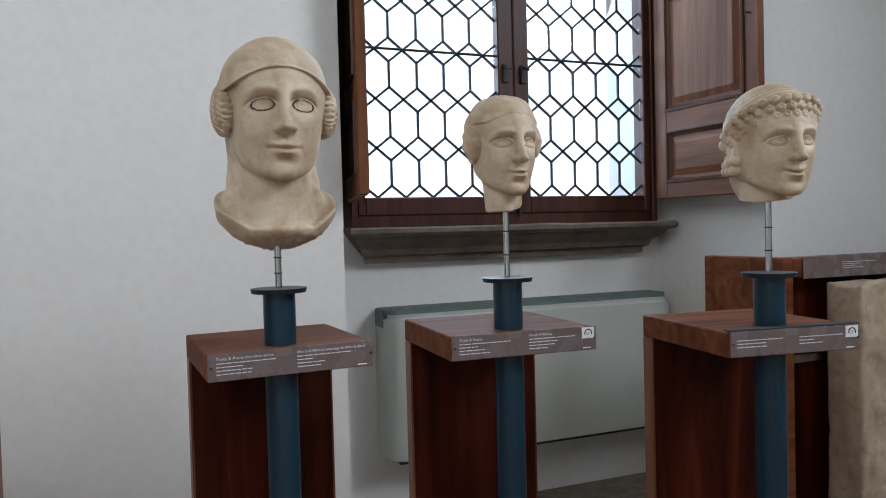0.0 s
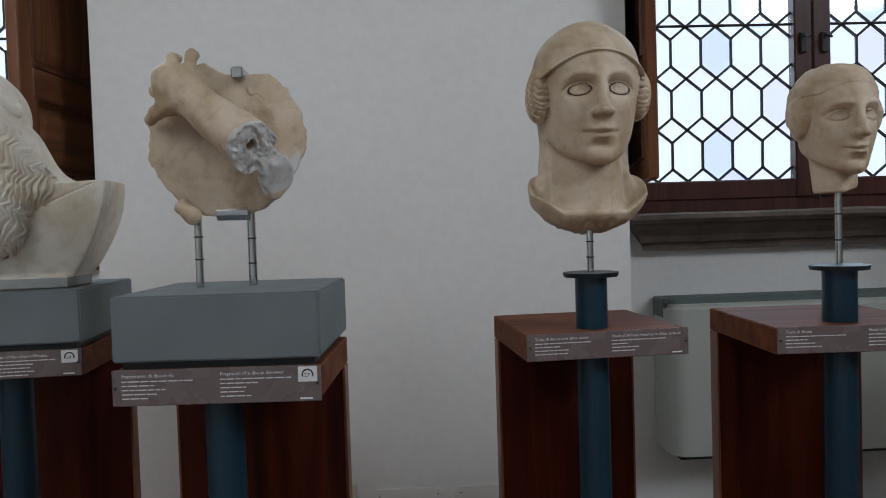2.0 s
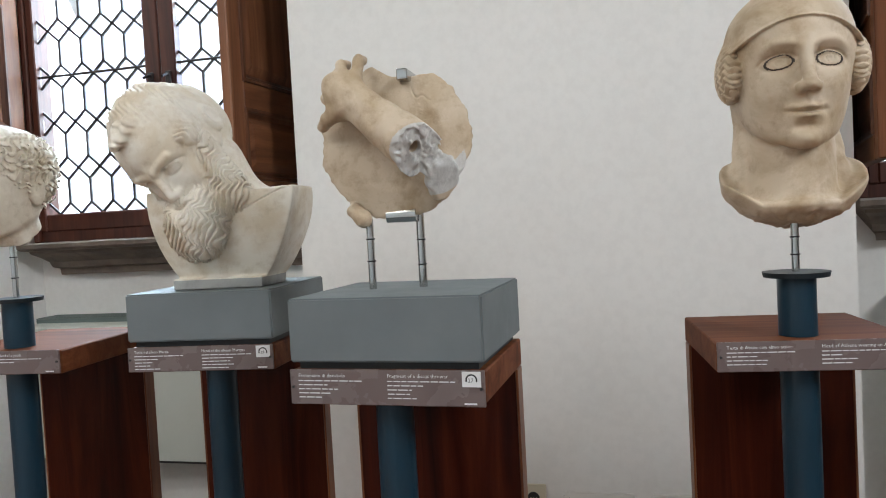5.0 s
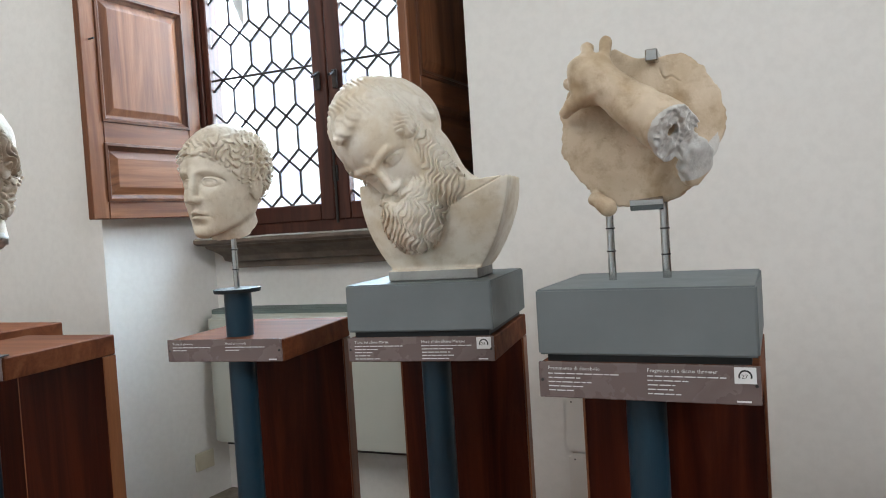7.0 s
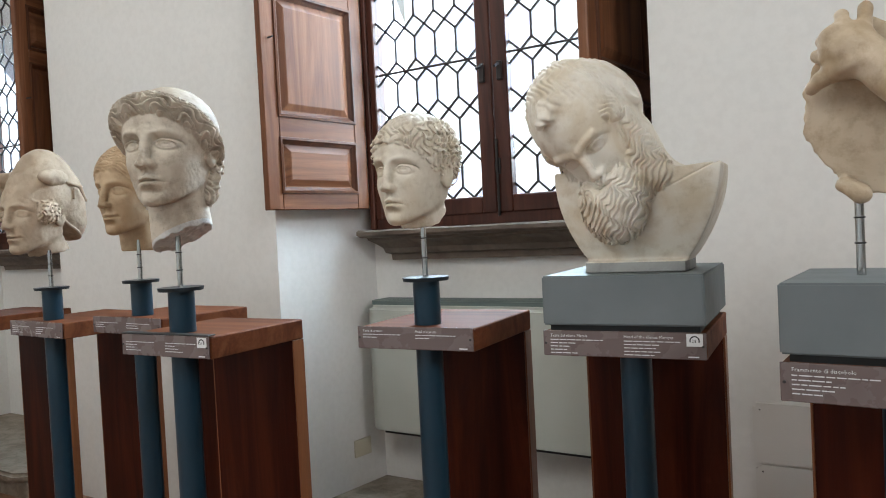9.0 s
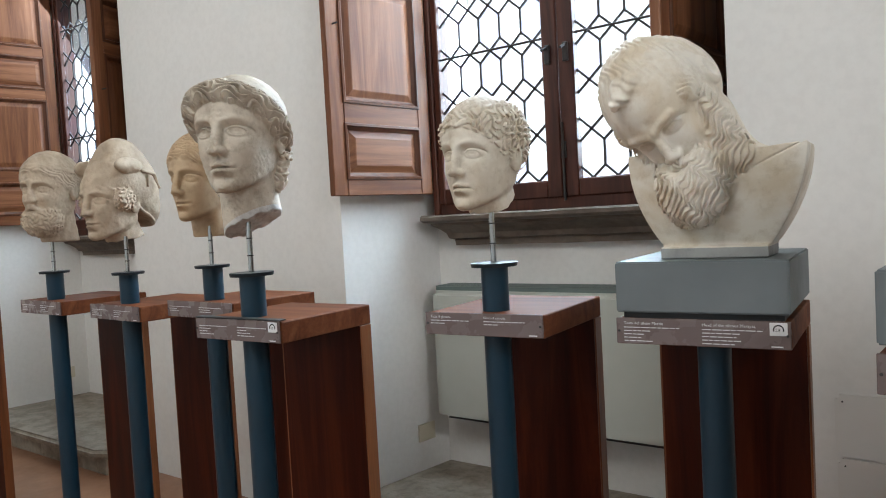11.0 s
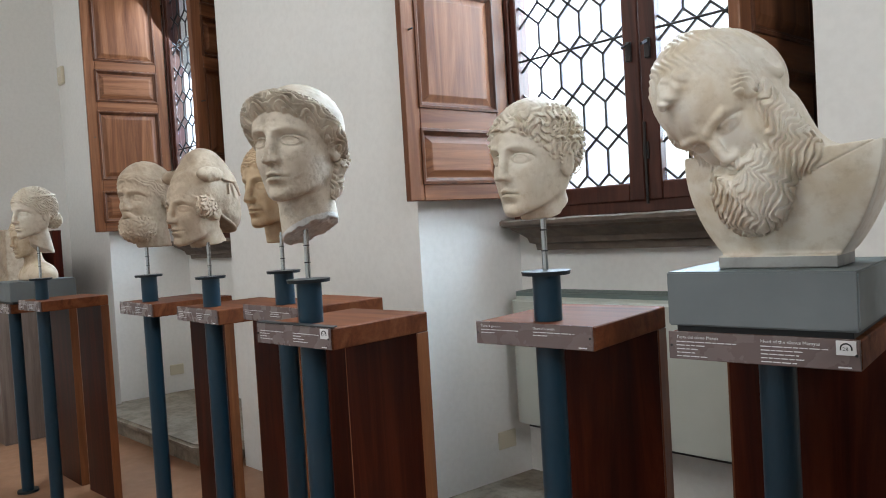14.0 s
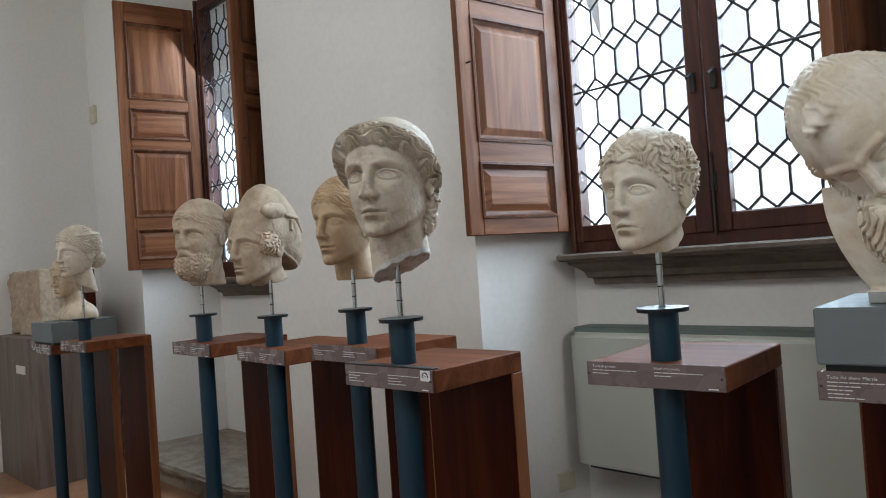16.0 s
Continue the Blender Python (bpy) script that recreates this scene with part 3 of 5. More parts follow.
def pedestal(front_left, turn, width, depth, top, label, titles=("", ""), lines=4, number=None, stub=0.113, rod_top=None, plate_high=0.052, plate_sides=0.0, dark_strip=False, post_at=0.47):
    """A wooden bracket of slab and back panel, with a steel post through its front half. The origin lies on the floor under
    the front left corner; x runs along the front."""
    ped = thing("pedestal", pose(*front_left, FLOOR, 0, 0, turn), label, "pedestal", "wooden display pedestals")
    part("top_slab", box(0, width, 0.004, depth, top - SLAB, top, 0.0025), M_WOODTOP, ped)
    part("back_panel", box(0.005, width - 0.005, depth - 0.042, depth, 0, top - SLAB - 0.001), M_WOOD_SHADED, ped)
    # thin added strips give the panel's edges their lit colour
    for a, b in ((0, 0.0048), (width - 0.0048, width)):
        part("edge_lipping", box(a, b, depth - 0.0425, depth, 0, top - SLAB - 0.001, 0.0012), M_EDGE_LIT, ped)
    cx, cy = width * post_at, 0.066
    post = part("post", rod((cx, cy, 0.012), (cx, cy, top - SLAB - 0.001), 0.032, seg=48), M_TUBE, ped, "blue-grey steel post")
    part("foot_flange", rod((cx, cy, 0), (cx, cy, 0.012), 0.056, seg=32), M_FLANGE, post)
    if stub:
        collar = part("collar", rod((cx, cy, top + 0.0005), (cx, cy, top + stub - 0.009), 0.032, seg=48), M_TUBE, ped)
        part("flange", rod((cx, cy, top + stub - 0.009), (cx, cy, top + stub), 0.054, 0.056, seg=40), M_FLANGE, collar, "dark steel disc")
        if rod_top:
            part("mount_rod", rod((cx, cy, top + stub), (cx, cy, rod_top), 0.0068, seg=16), M_STEEL, ped, "polished steel rod")
            for f in (0.3, 0.62):
                z = top + stub + f * (rod_top - top - stub)
                part("rod_joint", rod((cx, cy, z), (cx, cy, z + 0.0025), 0.0082, seg=16), M_IRON, ped)
    # smoked acrylic label along the front edge
    plate = part("label_plate", box(-plate_sides, width + plate_sides, -0.004, 0.0, top + 0.002 - plate_high, top + 0.002, 0.0012), M_LABEL, ped, "smoked acrylic label plate with white lettering")
    lettering(width, lines, plate, -0.0042, top + 0.002)
    title(titles[0], 0.0085, width * 0.03 + 0.006, -0.0045, top - 0.0105, plate)
    title(titles[1], 0.0085, width * 0.5 + 0.006, -0.0045, top - 0.0105, plate)
    for x in (0.006, width - 0.006):
        part("screw", rod((x, -0.004, top + 0.002 - plate_high / 2), (x, -0.006, top + 0.002 - plate_high / 2), 0.0025, seg=10), M_IRON, plate)
    bm = box(width - 0.034, width - 0.014, -0.0046, -0.004, top - plate_high + 0.006, top - plate_high + 0.0085)
    part("inventory_mark", bm, M_TEXT, plate)
    if number:
        sign = part("guide_sign", box(width - 0.036, width - 0.006, -0.0056, -0.0042, top - 0.024, top, 0.0), M_TEXT, plate, "white audio guide sign with a black arc")
        bm = bmesh.new()
        for k in range(9):
            a0, a1 = radians(-20 + k * 24.4), radians(-20 + (k + 1) * 24.4)
            c = (width - 0.021, top - 0.013)
            strip(bm, (c[0] + 0.0085 * math.cos(a0), c[1] + 0.0085 * math.sin(a0)), (c[0] + 0.0085 * math.cos(a1), c[1] + 0.0085 * math.sin(a1)), -0.0022, 0.0012)
        part("arc", bm, M_BLACK, sign)
        me = text_mesh(number, 0.009)
        me.materials.append(M_BLACK)
        ob = new("digits", me)
        ob.parent, ob.matrix_basis = sign, pose(width - 0.0265, -0.0058, top - 0.0165, 90, 0, 0)
    if dark_strip:
        part("rubber_strip", box(0.0, width, -0.004, 0.02, top + 0.0025, top + 0.006, 0.001), M_BLACK, ped)
    return ped


def on_pedestal(front_left, turn, x, y, z):
    """World pose of a place given in the pedestal's own directions."""
    return pose(*front_left, 0, 0, 0, turn) @ pose(x, y, z)


def plinth_block(front_left, turn, width, depth, z0, height, label):
    block = thing("plinth_block", pose(*front_left, z0, 0, 0, turn), label, "plinth", "grey painted plinth blocks")
    part("shadow_gap", box(0.012, width - 0.012, 0.012, depth - 0.012, 0, 0.012), M_BLACK, block)
    part("block", box(0, width, 0.0, depth, 0.0122, height, 0.003, segs=2), M_BOX, block)
    return block


P1, P2, P3 = (0.199, 1.631), (0.677, 1.607), (1.178, 1.363)
P4, P5, P6 = (-0.498, 1.43), (-0.979, 1.658), (-1.449, 1.629)
P7, P8, P9 = (-2.01, 1.386), (-2.55, 1.655), (-3.0, 1.63)
P10, P11, P12 = (-3.51, 1.614), (-4.67, 1.53), (-5.13, 1.518)
WOODEN = "mahogany pedestal with a blue-grey steel post"
pedestal(P1, 4.0, 0.324, 0.33, TOP, WOODEN + " under the helmeted head", ("Testa di Atena con elmo attico", "Head of Athena wearing an Attic helmet"), 5, rod_top=1.36)
pedestal(P2, -2.5, 0.338, 0.345, TOP, WOODEN + " under the narrow head", ("Testa di Atena", "Head of Athena"), 5, "26", rod_top=1.425)
pedestal(P3, -8, 0.308, 0.345, TOP, WOODEN + " under the curly head", ("", ""), 4, "25", rod_top=1.415, dark_strip=True)
pedestal(P4, -3.0, 0.333, 0.305, TOP, WOODEN + " under the discus fragment", ("Frammento di discobolo", "Fragment of a discus thrower"), 6, "27", stub=0, plate_high=0.058)
pedestal(P5, 4.6, 0.324, 0.345, TOP, WOODEN + " under the bearded bust", ("Testa del sileno Marsia", "Head of the silenus Marsyas"), 6, "28", stub=0, post_at=0.54)
pedestal(P6, 4.5, 0.304, 0.36, TOP, WOODEN + " under the youth's head", ("Testa di giovane", "Head of a youth"), 3, rod_top=1.41, post_at=0.51)
pedestal(P7, 2.4, 0.305, 0.33, TOP, WOODEN + " under the wavy-haired head", ("", ""), 5, "29", rod_top=1.4, dark_strip=True)
pedestal(P8, -2.0, 0.35, 0.33, TOP, WOODEN + " under the tawny head", ("", ""), 4, rod_top=1.39)
pedestal(P9, -3.0, 0.345, 0.35, 1.13, WOODEN + " under the capped head", ("", ""), 5, rod_top=1.37)
pedestal(P10, -1.5, 0.34, 0.345, 1.135, WOODEN + " under the worn bearded head", ("", ""), 5, rod_top=1.37)
pedestal(P11, 2.0, 0.33, 0.335, 1.117, WOODEN + " under the woman's head", ("", ""), 5, rod_top=1.44)
pedestal(P12, 0.0, 0.34, 0.34, 1.09, WOODEN + " under the small bust", ("", ""), 4, stub=0)

plinth_block(P4, -3.0, 0.333, 0.305, TOP + 0.0005, 0.118, "blue-grey painted plinth block under the discus fragment")
plinth_block(P5, 4.6, 0.324, 0.345, TOP + 0.0005, 0.114, "blue-grey painted plinth block under the bearded bust")
plinth_block(P12, 0.0, 0.36, 0.34, 1.0905, 0.12, "blue-grey painted plinth block under the small bust")

# ---- carved stone: distance fields turned into meshes ----


def smin(a, b, k):
    h = np.clip(0.5 + 0.5 * (b - a) / k, 0, 1)
    return b + (a - b) * h - k * h * (1 - h)


def smax(a, b, k):
    return -smin(-a, -b, k)


def ball(p, c, r):
    """An ellipsoid; r is one radius or three."""
    r = (r, r, r) if isinstance(r, (int, float)) else r
    d = [(p[i] - c[i]) / r[i] for i in range(3)]
    q = np.sqrt(d[0] ** 2 + d[1] ** 2 + d[2] ** 2)
    g = np.sqrt((d[0] / r[0]) ** 2 + (d[1] / r[1]) ** 2 + (d[2] / r[2]) ** 2) + 1e-6
    return q * (q - 1) / g


def pill(p, a, b, ra, rb=None):
    rb = ra if rb is None else rb
    d = [b[i] - a[i] for i in range(3)]
    s = sum((p[i] - a[i]) * d[i] for i in range(3)) / sum(q * q for q in d)
    s = np.clip(s, 0, 1)
    return np.sqrt(sum((p[i] - a[i] - s * d[i]) ** 2 for i in range(3))) - (ra + (rb - ra) * s)


def cut(p, point, normal):
    """Half space behind the plane: negative on the side the normal points away from."""
    n = Vector(normal).normalized()
    return sum((p[i] - point[i]) * n[i] for i in range(3))


def lumps(p, s, seed=0.0):
    x, y, z = p[0] * s + seed, p[1] * s + seed * 1.7, p[2] * s - seed
    return np.sin(x + 1.9 * np.sin(y * 0.71 + 1)) * np.sin(y + 1.9 * np.sin(z * 0.63 + 2)) * np.sin(z + 1.9 * np.sin(x * 0.83))


def surface_net(field, lo, h):
    """Vertices and quads of the surface where the field on a grid changes sign."""
    n = np.array(field.shape)
    acc, cnt = np.zeros((*(n - 1), 3), np.float32), np.zeros(n - 1, np.float32)
    inside = field < 0
    for axis in range(3):
        others = [a for a in range(3) if a != axis]
        for i in (0, 1):
            for j in (0, 1):
                sa, sb = [None] * 3, [None] * 3
                sa[axis], sb[axis] = slice(0, n[axis] - 1), slice(1, n[axis])
                for a, o in zip(others, (i, j)):
                    sa[a] = sb[a] = slice(o, n[a] - 1 + o)
                fa, fb = field[tuple(sa)], field[tuple(sb)]
                cross = inside[tuple(sa)] != inside[tuple(sb)]
                t = fa[cross] / (fa[cross] - fb[cross])
                offset = np.zeros((len(t), 3), np.float32)
                offset[:, axis], offset[:, others[0]], offset[:, others[1]] = t, i, j
                acc[cross] += offset
                cnt[cross] += 1
    mask = cnt > 0
    index = np.full(n - 1, -1, np.int64)
    index[mask] = np.arange(mask.sum())
    verts = lo + h * (np.argwhere(mask) + acc[mask] / cnt[mask][:, None])
    quads = []
    for axis in range(3):
        b, c = [(1, 2), (2, 0), (0, 1)][axis]
        core = [slice(1, q - 1) for q in n]
        core[axis] = slice(0, n[axis] - 1)
        nxt = list(core)
        nxt[axis] = slice(1, n[axis])
        cross = inside[tuple(core)] != inside[tuple(nxt)]
        where = np.argwhere(cross)
        start = np.array([s.start for s in core])
        cell = where + start
        flip = inside[tuple(core)][cross]
        ring = []
        for ob_, oc_ in ((0, 0), (1, 0), (1, 1), (0, 1)):
            q = cell.copy()
            q[:, b] -= ob_
            q[:, c] -= oc_
            ring.append(index[q[:, 0], q[:, 1], q[:, 2]])
        quad = np.stack(ring, 1)
        quad[flip] = quad[flip][:, ::-1]
        quads.append(quad)
    quads = np.concatenate(quads)
    quads = quads[(quads >= 0).all(1)][:, ::-1]
    return verts, quads


def carve(name, field, lo, hi, h, mats, m, label, category, second=None, group=""):
    """A carved thing from its field. second: a field that is negative where the second material shows."""
    lo = np.array(lo, np.float32)
    n = np.ceil((np.array(hi) - lo) / h).astype(int) + 1
    axes = [lo[i] + h * np.arange(n[i], dtype=np.float32) for i in range(3)]
    # coarse pass, then the fine grid only near the surface
    k = 4
    rough = field(np.meshgrid(*[a[::k] for a in axes], indexing="ij")).astype(np.float32)
    for axis in range(3):
        rough = np.repeat(rough, k, axis=axis)
    rough = rough[:n[0], :n[1], :n[2]]
    near = np.abs(rough) < 0.012 + 3.5 * h
    fine = np.where(rough < 0, -0.02, 0.02).astype(np.float32)
    idx = np.nonzero(near)
    fine[near] = field([axes[i][idx[i]] for i in range(3)])
    verts, quads = surface_net(fine, lo, h)
    me = bpy.data.meshes.new(name)
    me.vertices.add(len(verts))
    me.vertices.foreach_set("co", verts.astype(np.float32).ravel())
    me.loops.add(len(quads) * 4)
    me.loops.foreach_set("vertex_index", quads.ravel().astype(np.int32))
    me.polygons.add(len(quads))
    me.polygons.foreach_set("loop_start", (4 * np.arange(len(quads))).astype(np.int32))
    me.update(calc_edges=True)
    me.validate()
    for mat in mats:
        me.materials.append(mat)
    me.polygons.foreach_set("use_smooth", np.ones(len(me.polygons), bool))
    if second is not None:
        c = verts[quads].mean(1)
        pick = (second([c[:, 0], c[:, 1], c[:, 2]]) < 0).astype(np.int32)
        if len(me.polygons) == len(pick):
            me.polygons.foreach_set("material_index", pick)
    ob = new(name, me)
    ob.matrix_world = m
    return tagged(ob, label, category, group)


def profile(heights, values, soft=0.006):
    """A smooth curve of values over the height."""
    grid = np.linspace(-0.2, 0.2, 401)
    raw = np.interp(grid, heights, values)
    kernel = np.exp(-0.5 * (np.arange(-20, 21) * 0.001 / soft) ** 2)
    padded = np.pad(raw, 20, mode="edge")
    return grid, np.convolve(padded, kernel / kernel.sum(), mode="valid")


FACE_WIDE = profile([-0.13, -0.122, -0.112, -0.095, -0.07, -0.04, 0, 0.04, 0.075, 0.105, 0.125], [0.014, 0.026, 0.039, 0.05, 0.0585, 0.0645, 0.0675, 0.068, 0.06, 0.046, 0.03])
FACE_DEEP = profile([-0.13, -0.121, -0.11, -0.098, -0.088, -0.07, -0.045, -0.015, 0.01, 0.03, 0.045, 0.06, 0.075, 0.09], [0.05, 0.066, 0.075, 0.078, 0.0755, 0.079, 0.081, 0.0815, 0.0845, 0.086, 0.0835, 0.077, 0.064, 0.045], 0.005)


def face_field(p, full=1.0, worn=0.0, smile=0.0, lids=1.0):
    """Skull, face, ears of a head that looks along -y; the eyes lie at the origin's height, the chin 0.12 below."""
    x, y, z = p
    u = np.abs(x)
    q = [u, y, z]
    wide, deep = np.interp(z, *FACE_WIDE) * full, np.interp(z, *FACE_DEEP)
    ahead = np.maximum(0.005 - y, 0) / (deep + 0.005)
    f = (((u / wide) ** 2.2 + ahead ** 2.2) ** (1 / 2.2) - 1) * np.minimum(wide, 0.06)
    f = smax(smax(f, y - 0.045, 0.02), z - 0.085, 0.02)
    # underside of the jaw, rising to the ears
    f = smax(f, (-0.121 + 0.5 * (y + 0.07) - z) * 0.89, 0.014)
    f = smin(f, ball(p, (0, 0.017, 0.034), (0.074 * full, 0.097, 0.088)), 0.02)

    def dab(cu, su, cz, sz):
        return np.exp(-((u - cu) / su) ** 2 - ((z - cz) / sz) ** 2)

    brow = 0.0145 + 0.0075 * np.sin(np.clip((u - 0.004) / 0.054, 0, 1) * np.pi) - 0.1 * np.maximum(u - 0.04, 0)
    d = 0.003 * np.exp(-((z - brow) / 0.006) ** 2 - ((u - 0.028) / 0.026) ** 4)
    # sockets, eyeballs and lids
    d = d - 0.0095 * dab(0.03, 0.019, -0.001, 0.0115) - 0.005 * dab(0.0155, 0.0065, 0.004, 0.01)
    ze = z + 0.0015 + 0.06 * (u - 0.031)
    e = np.sqrt(((u - 0.031) / 0.0155) ** 2 + (ze / 0.0078) ** 2)
    upper = 1 / (1 + np.exp(-np.clip(ze / 0.0018, -20, 20)))
    rim = np.exp(-((e - 1.1) / 0.15) ** 2)
    d = d + 0.0058 * np.clip(1.2 - e * e, 0, 1) ** 0.6 + lids * rim * (0.0018 + 0.0018 * upper) - 0.0018 * np.exp(-((e - 1.5) / 0.14) ** 2) * upper
    # cheeks, muzzle and chin
    d = d + 0.003 * dab(0.044, 0.02, -0.032, 0.022) + 0.0035 * dab(0, 0.024, -0.068, 0.02) + 0.0045 * dab(0, 0.017, -0.106, 0.011) - 0.0022 * dab(0.027, 0.01, -0.06, 0.018)
    # lips
    zm = z + 0.0685 - smile * (u / 0.02) ** 2
    d = d + 0.0044 * np.exp(-((zm - 0.0056 - 0.0012 * np.cos(u * 260)) / 0.0042) ** 2 - (u / 0.0205) ** 4)
    d = d + 0.005 * np.exp(-((zm + 0.0066) / 0.0048) ** 2 - (u / 0.0165) ** 4)
    d = d - 0.0046 * np.exp(-(zm / 0.0018) ** 2 - (u / 0.0225) ** 4) - 0.002 * dab(0.0245, 0.005, -0.068, 0.006)
    d = d - 0.0028 * dab(0, 0.014, -0.0885, 0.005) - 0.0012 * dab(0, 0.0032, -0.053, 0.006)
    f = f - d * np.clip((-0.02 - y) / 0.03, 0, 1)
    nose = pill(p, (0, -0.083, 0.024), (0, -0.0985 + 0.006 * worn, -0.034), 0.0062, 0.0092)
    nose = smin(nose, ball(q, (0.0098, -0.0925, -0.0385), (0.0072, 0.0095, 0.0068)), 0.006)
    f = smin(f, nose, 0.011)
    f = smax(f, -ball(q, (0.0062, -0.099, -0.0462), (0.0035, 0.0055, 0.0032)), 0.0015)
    ear = ball(q, (0.072 * full, 0.018, -0.01), (0.009, 0.019, 0.031))
    return smin(f, smax(ear, -ball(q, (0.082 * full, 0.013, -0.008), (0.006, 0.01, 0.018)), 0.003), 0.004)


def turned(p, centre, yaw=0.0, nod=0.0, tilt=0.0, size=1.0):
    """The grid in a head's own directions: yaw turns it about z, nod lowers the face, tilt leans it sideways."""
    r = Euler((radians(nod), radians(tilt), radians(yaw)), "XYZ").to_matrix().inverted()
    d = [(p[i] - centre[i]) / size for i in range(3)]
    return [r[i][0] * d[0] + r[i][1] * d[1] + r[i][2] * d[2] for i in range(3)]


def locks(p, over, spacing, swing, bend, seed=0.0):
    """Wavy strands that follow the hairline; over is the distance above it."""
    s = np.arctan2(p[0], 0.02 - p[1])
    phase = over * np.pi / spacing + swing * np.sin(np.abs(s) * bend + seed + 1.1 * np.sin(over * 130 + seed)) + 0.8 * lumps(p, 75, seed)
    fine = 0.25 * np.abs(np.sin(3.1 * phase + 1.0))
    return 1.6 * np.abs(np.sin(phase)) - 1.0 + fine


def tufts(p, spacing, seed=0.0):
    """Short comma-shaped locks, each curling to one side."""
    k = np.pi / spacing
    x, y, z = p[0] * k, p[1] * k, p[2] * k
    a = x + 1.1 * np.sin(0.8 * z + seed) + 0.7 * np.sin(1.3 * y)
    b = z + 0.9 * np.sin(0.9 * x + 1.7 * seed) + 0.8 * np.sin(0.9 * y + 1)
    c = y + 0.9 * np.sin(0.7 * x + 0.5 * z)
    v = np.abs(np.sin(a + 0.5 * b) * np.sin(b - 0.5 * c)) + 0.5 * np.abs(np.sin(c + 0.6 * a))
    return 1.5 * v - 0.8


def over_line(p, hairline=0.055, slope=0.95, bottom=-0.075):
    edge = (p[2] - hairline) + slope * (p[1] + 0.085) - 0.12 * np.maximum(np.abs(p[0]) - 0.045, 0)
    return np.minimum(edge, (p[2] - bottom) * 2)


def hair_shell(p, grow, relief, edge):
    """The skull's skin, thickened and cut along the hairline."""
    cap = ball(p, (0, 0.015, 0.034), (0.075 + grow, 0.099 + grow, 0.088 + grow)) - relief
    return smax(cap, -0.7 * edge + 0.0025 * lumps(p, 120), 0.006)


def neck(p, low, r=0.05, flare=0.0, back=0.028):
    f = pill(p, (0, 0.016, -0.06), (0, back, low - 0.02), r * 0.97, r * (1 + flare))
    return smax(f, cut(p, (0, 0, low), (0, 0, -1)), 0.006)


def helmeted(p):
    f = smin(face_field(p, 1.12, 0.0, 0.0015), neck(p, -0.19, 0.058, 0.06, 0.02), 0.008)
    q = [np.abs(p[0]), p[1], p[2]]
    # bowl-shaped stump of the neck, rough below, with hair falling behind the shoulders
    stump = ball(p, (0, 0.01, -0.145), (0.099, 0.078, 0.078))
    rough = np.clip((-0.195 - p[2]) / 0.008 + 0.8 * lumps(p, 60), 0, 1)
    top = p[2] + 0.188 - 0.75 * np.maximum(q[0] - 0.05, 0) - 0.9 * np.maximum(p[1], 0)
    stump = smax(stump, top, 0.008) + 0.0022 * rough * lumps(p, 210) + 0.0015 * rough * lumps(p, 90, 2)
    f = smin(f, stump, 0.02)
    fall = smin(pill(q, (0.056, 0.04, -0.04), (0.05, 0.04, -0.11), 0.019), pill(q, (0.05, 0.04, -0.11), (0.078, 0.024, -0.168), 0.02, 0.015), 0.02)
    f = smin(f, fall + 0.0018 * lumps(p, 110), 0.008)
    f = smin(f, ball(p, (0, 0.045, -0.11), (0.07, 0.034, 0.11)), 0.01)
    # close helmet with a double rim arched over the brow and a slanting ridge
    cap = ball(p, (0, 0.018, 0.012), (0.092, 0.123, 0.079)) + 0.0006 * lumps(p, 50)
    line = p[2] - 0.053 + 4.6 * p[0] ** 2 - 0.4 * np.maximum(p[1] + 0.04, 0)
    line = np.maximum(line, (p[1] - 0.03) * 0.8)
    f = smin(f, smax(cap, -line, 0.003), 0.0015)
    f = smin(f, smax(np.abs(cap) - 0.0032, np.abs(line - 0.004) - 0.0022, 0.0015), 0.0012)
    f = smin(f, smax(np.abs(cap) - 0.0026, np.maximum(np.abs(p[2] - 0.069 - 0.42 * p[0] + 1.1 * np.maximum(-p[0] - 0.03, 0)) - 0.002, 0.008 - line), 0.0015), 0.006)
    # waved locks at the temples, over the ears
    wave = np.abs(np.sin((p[2] + 0.0045 * np.sin(q[1] * 330 + 2)) * 330)) * 1.6 - 1.0
    side = ball(q, (0.081, 0.0, 0.0), (0.019, 0.042, 0.041)) - 0.0026 * wave
    f = smin(f, side, 0.0015)
    # the iris is cut as a shallow ring
    ring = np.sqrt((q[0] - 0.031) ** 2 + (p[2] + 0.0005) ** 2)
    f = np.where(p[1] < -0.05, f + 0.0009 * np.exp(-((ring - 0.0056) / 0.0007) ** 2), f)
    # broken tip of the nose
    return smax(f, -ball(p, (0.002, -0.116, -0.034), (0.014, 0.011, 0.012)) + 0.002 * lumps(p, 230), 0.0015)


def eye_inlay(p):
    """Thin dark line round each eye."""
    u = np.abs(p[0])
    ze = p[2] + 0.0015 + 0.06 * (u - 0.031)
    e = np.sqrt(((u - 0.031) / 0.0165) ** 2 + (ze / 0.0088) ** 2)
    return np.maximum(np.abs(e - 1.0) - 0.1, p[1] + 0.05)


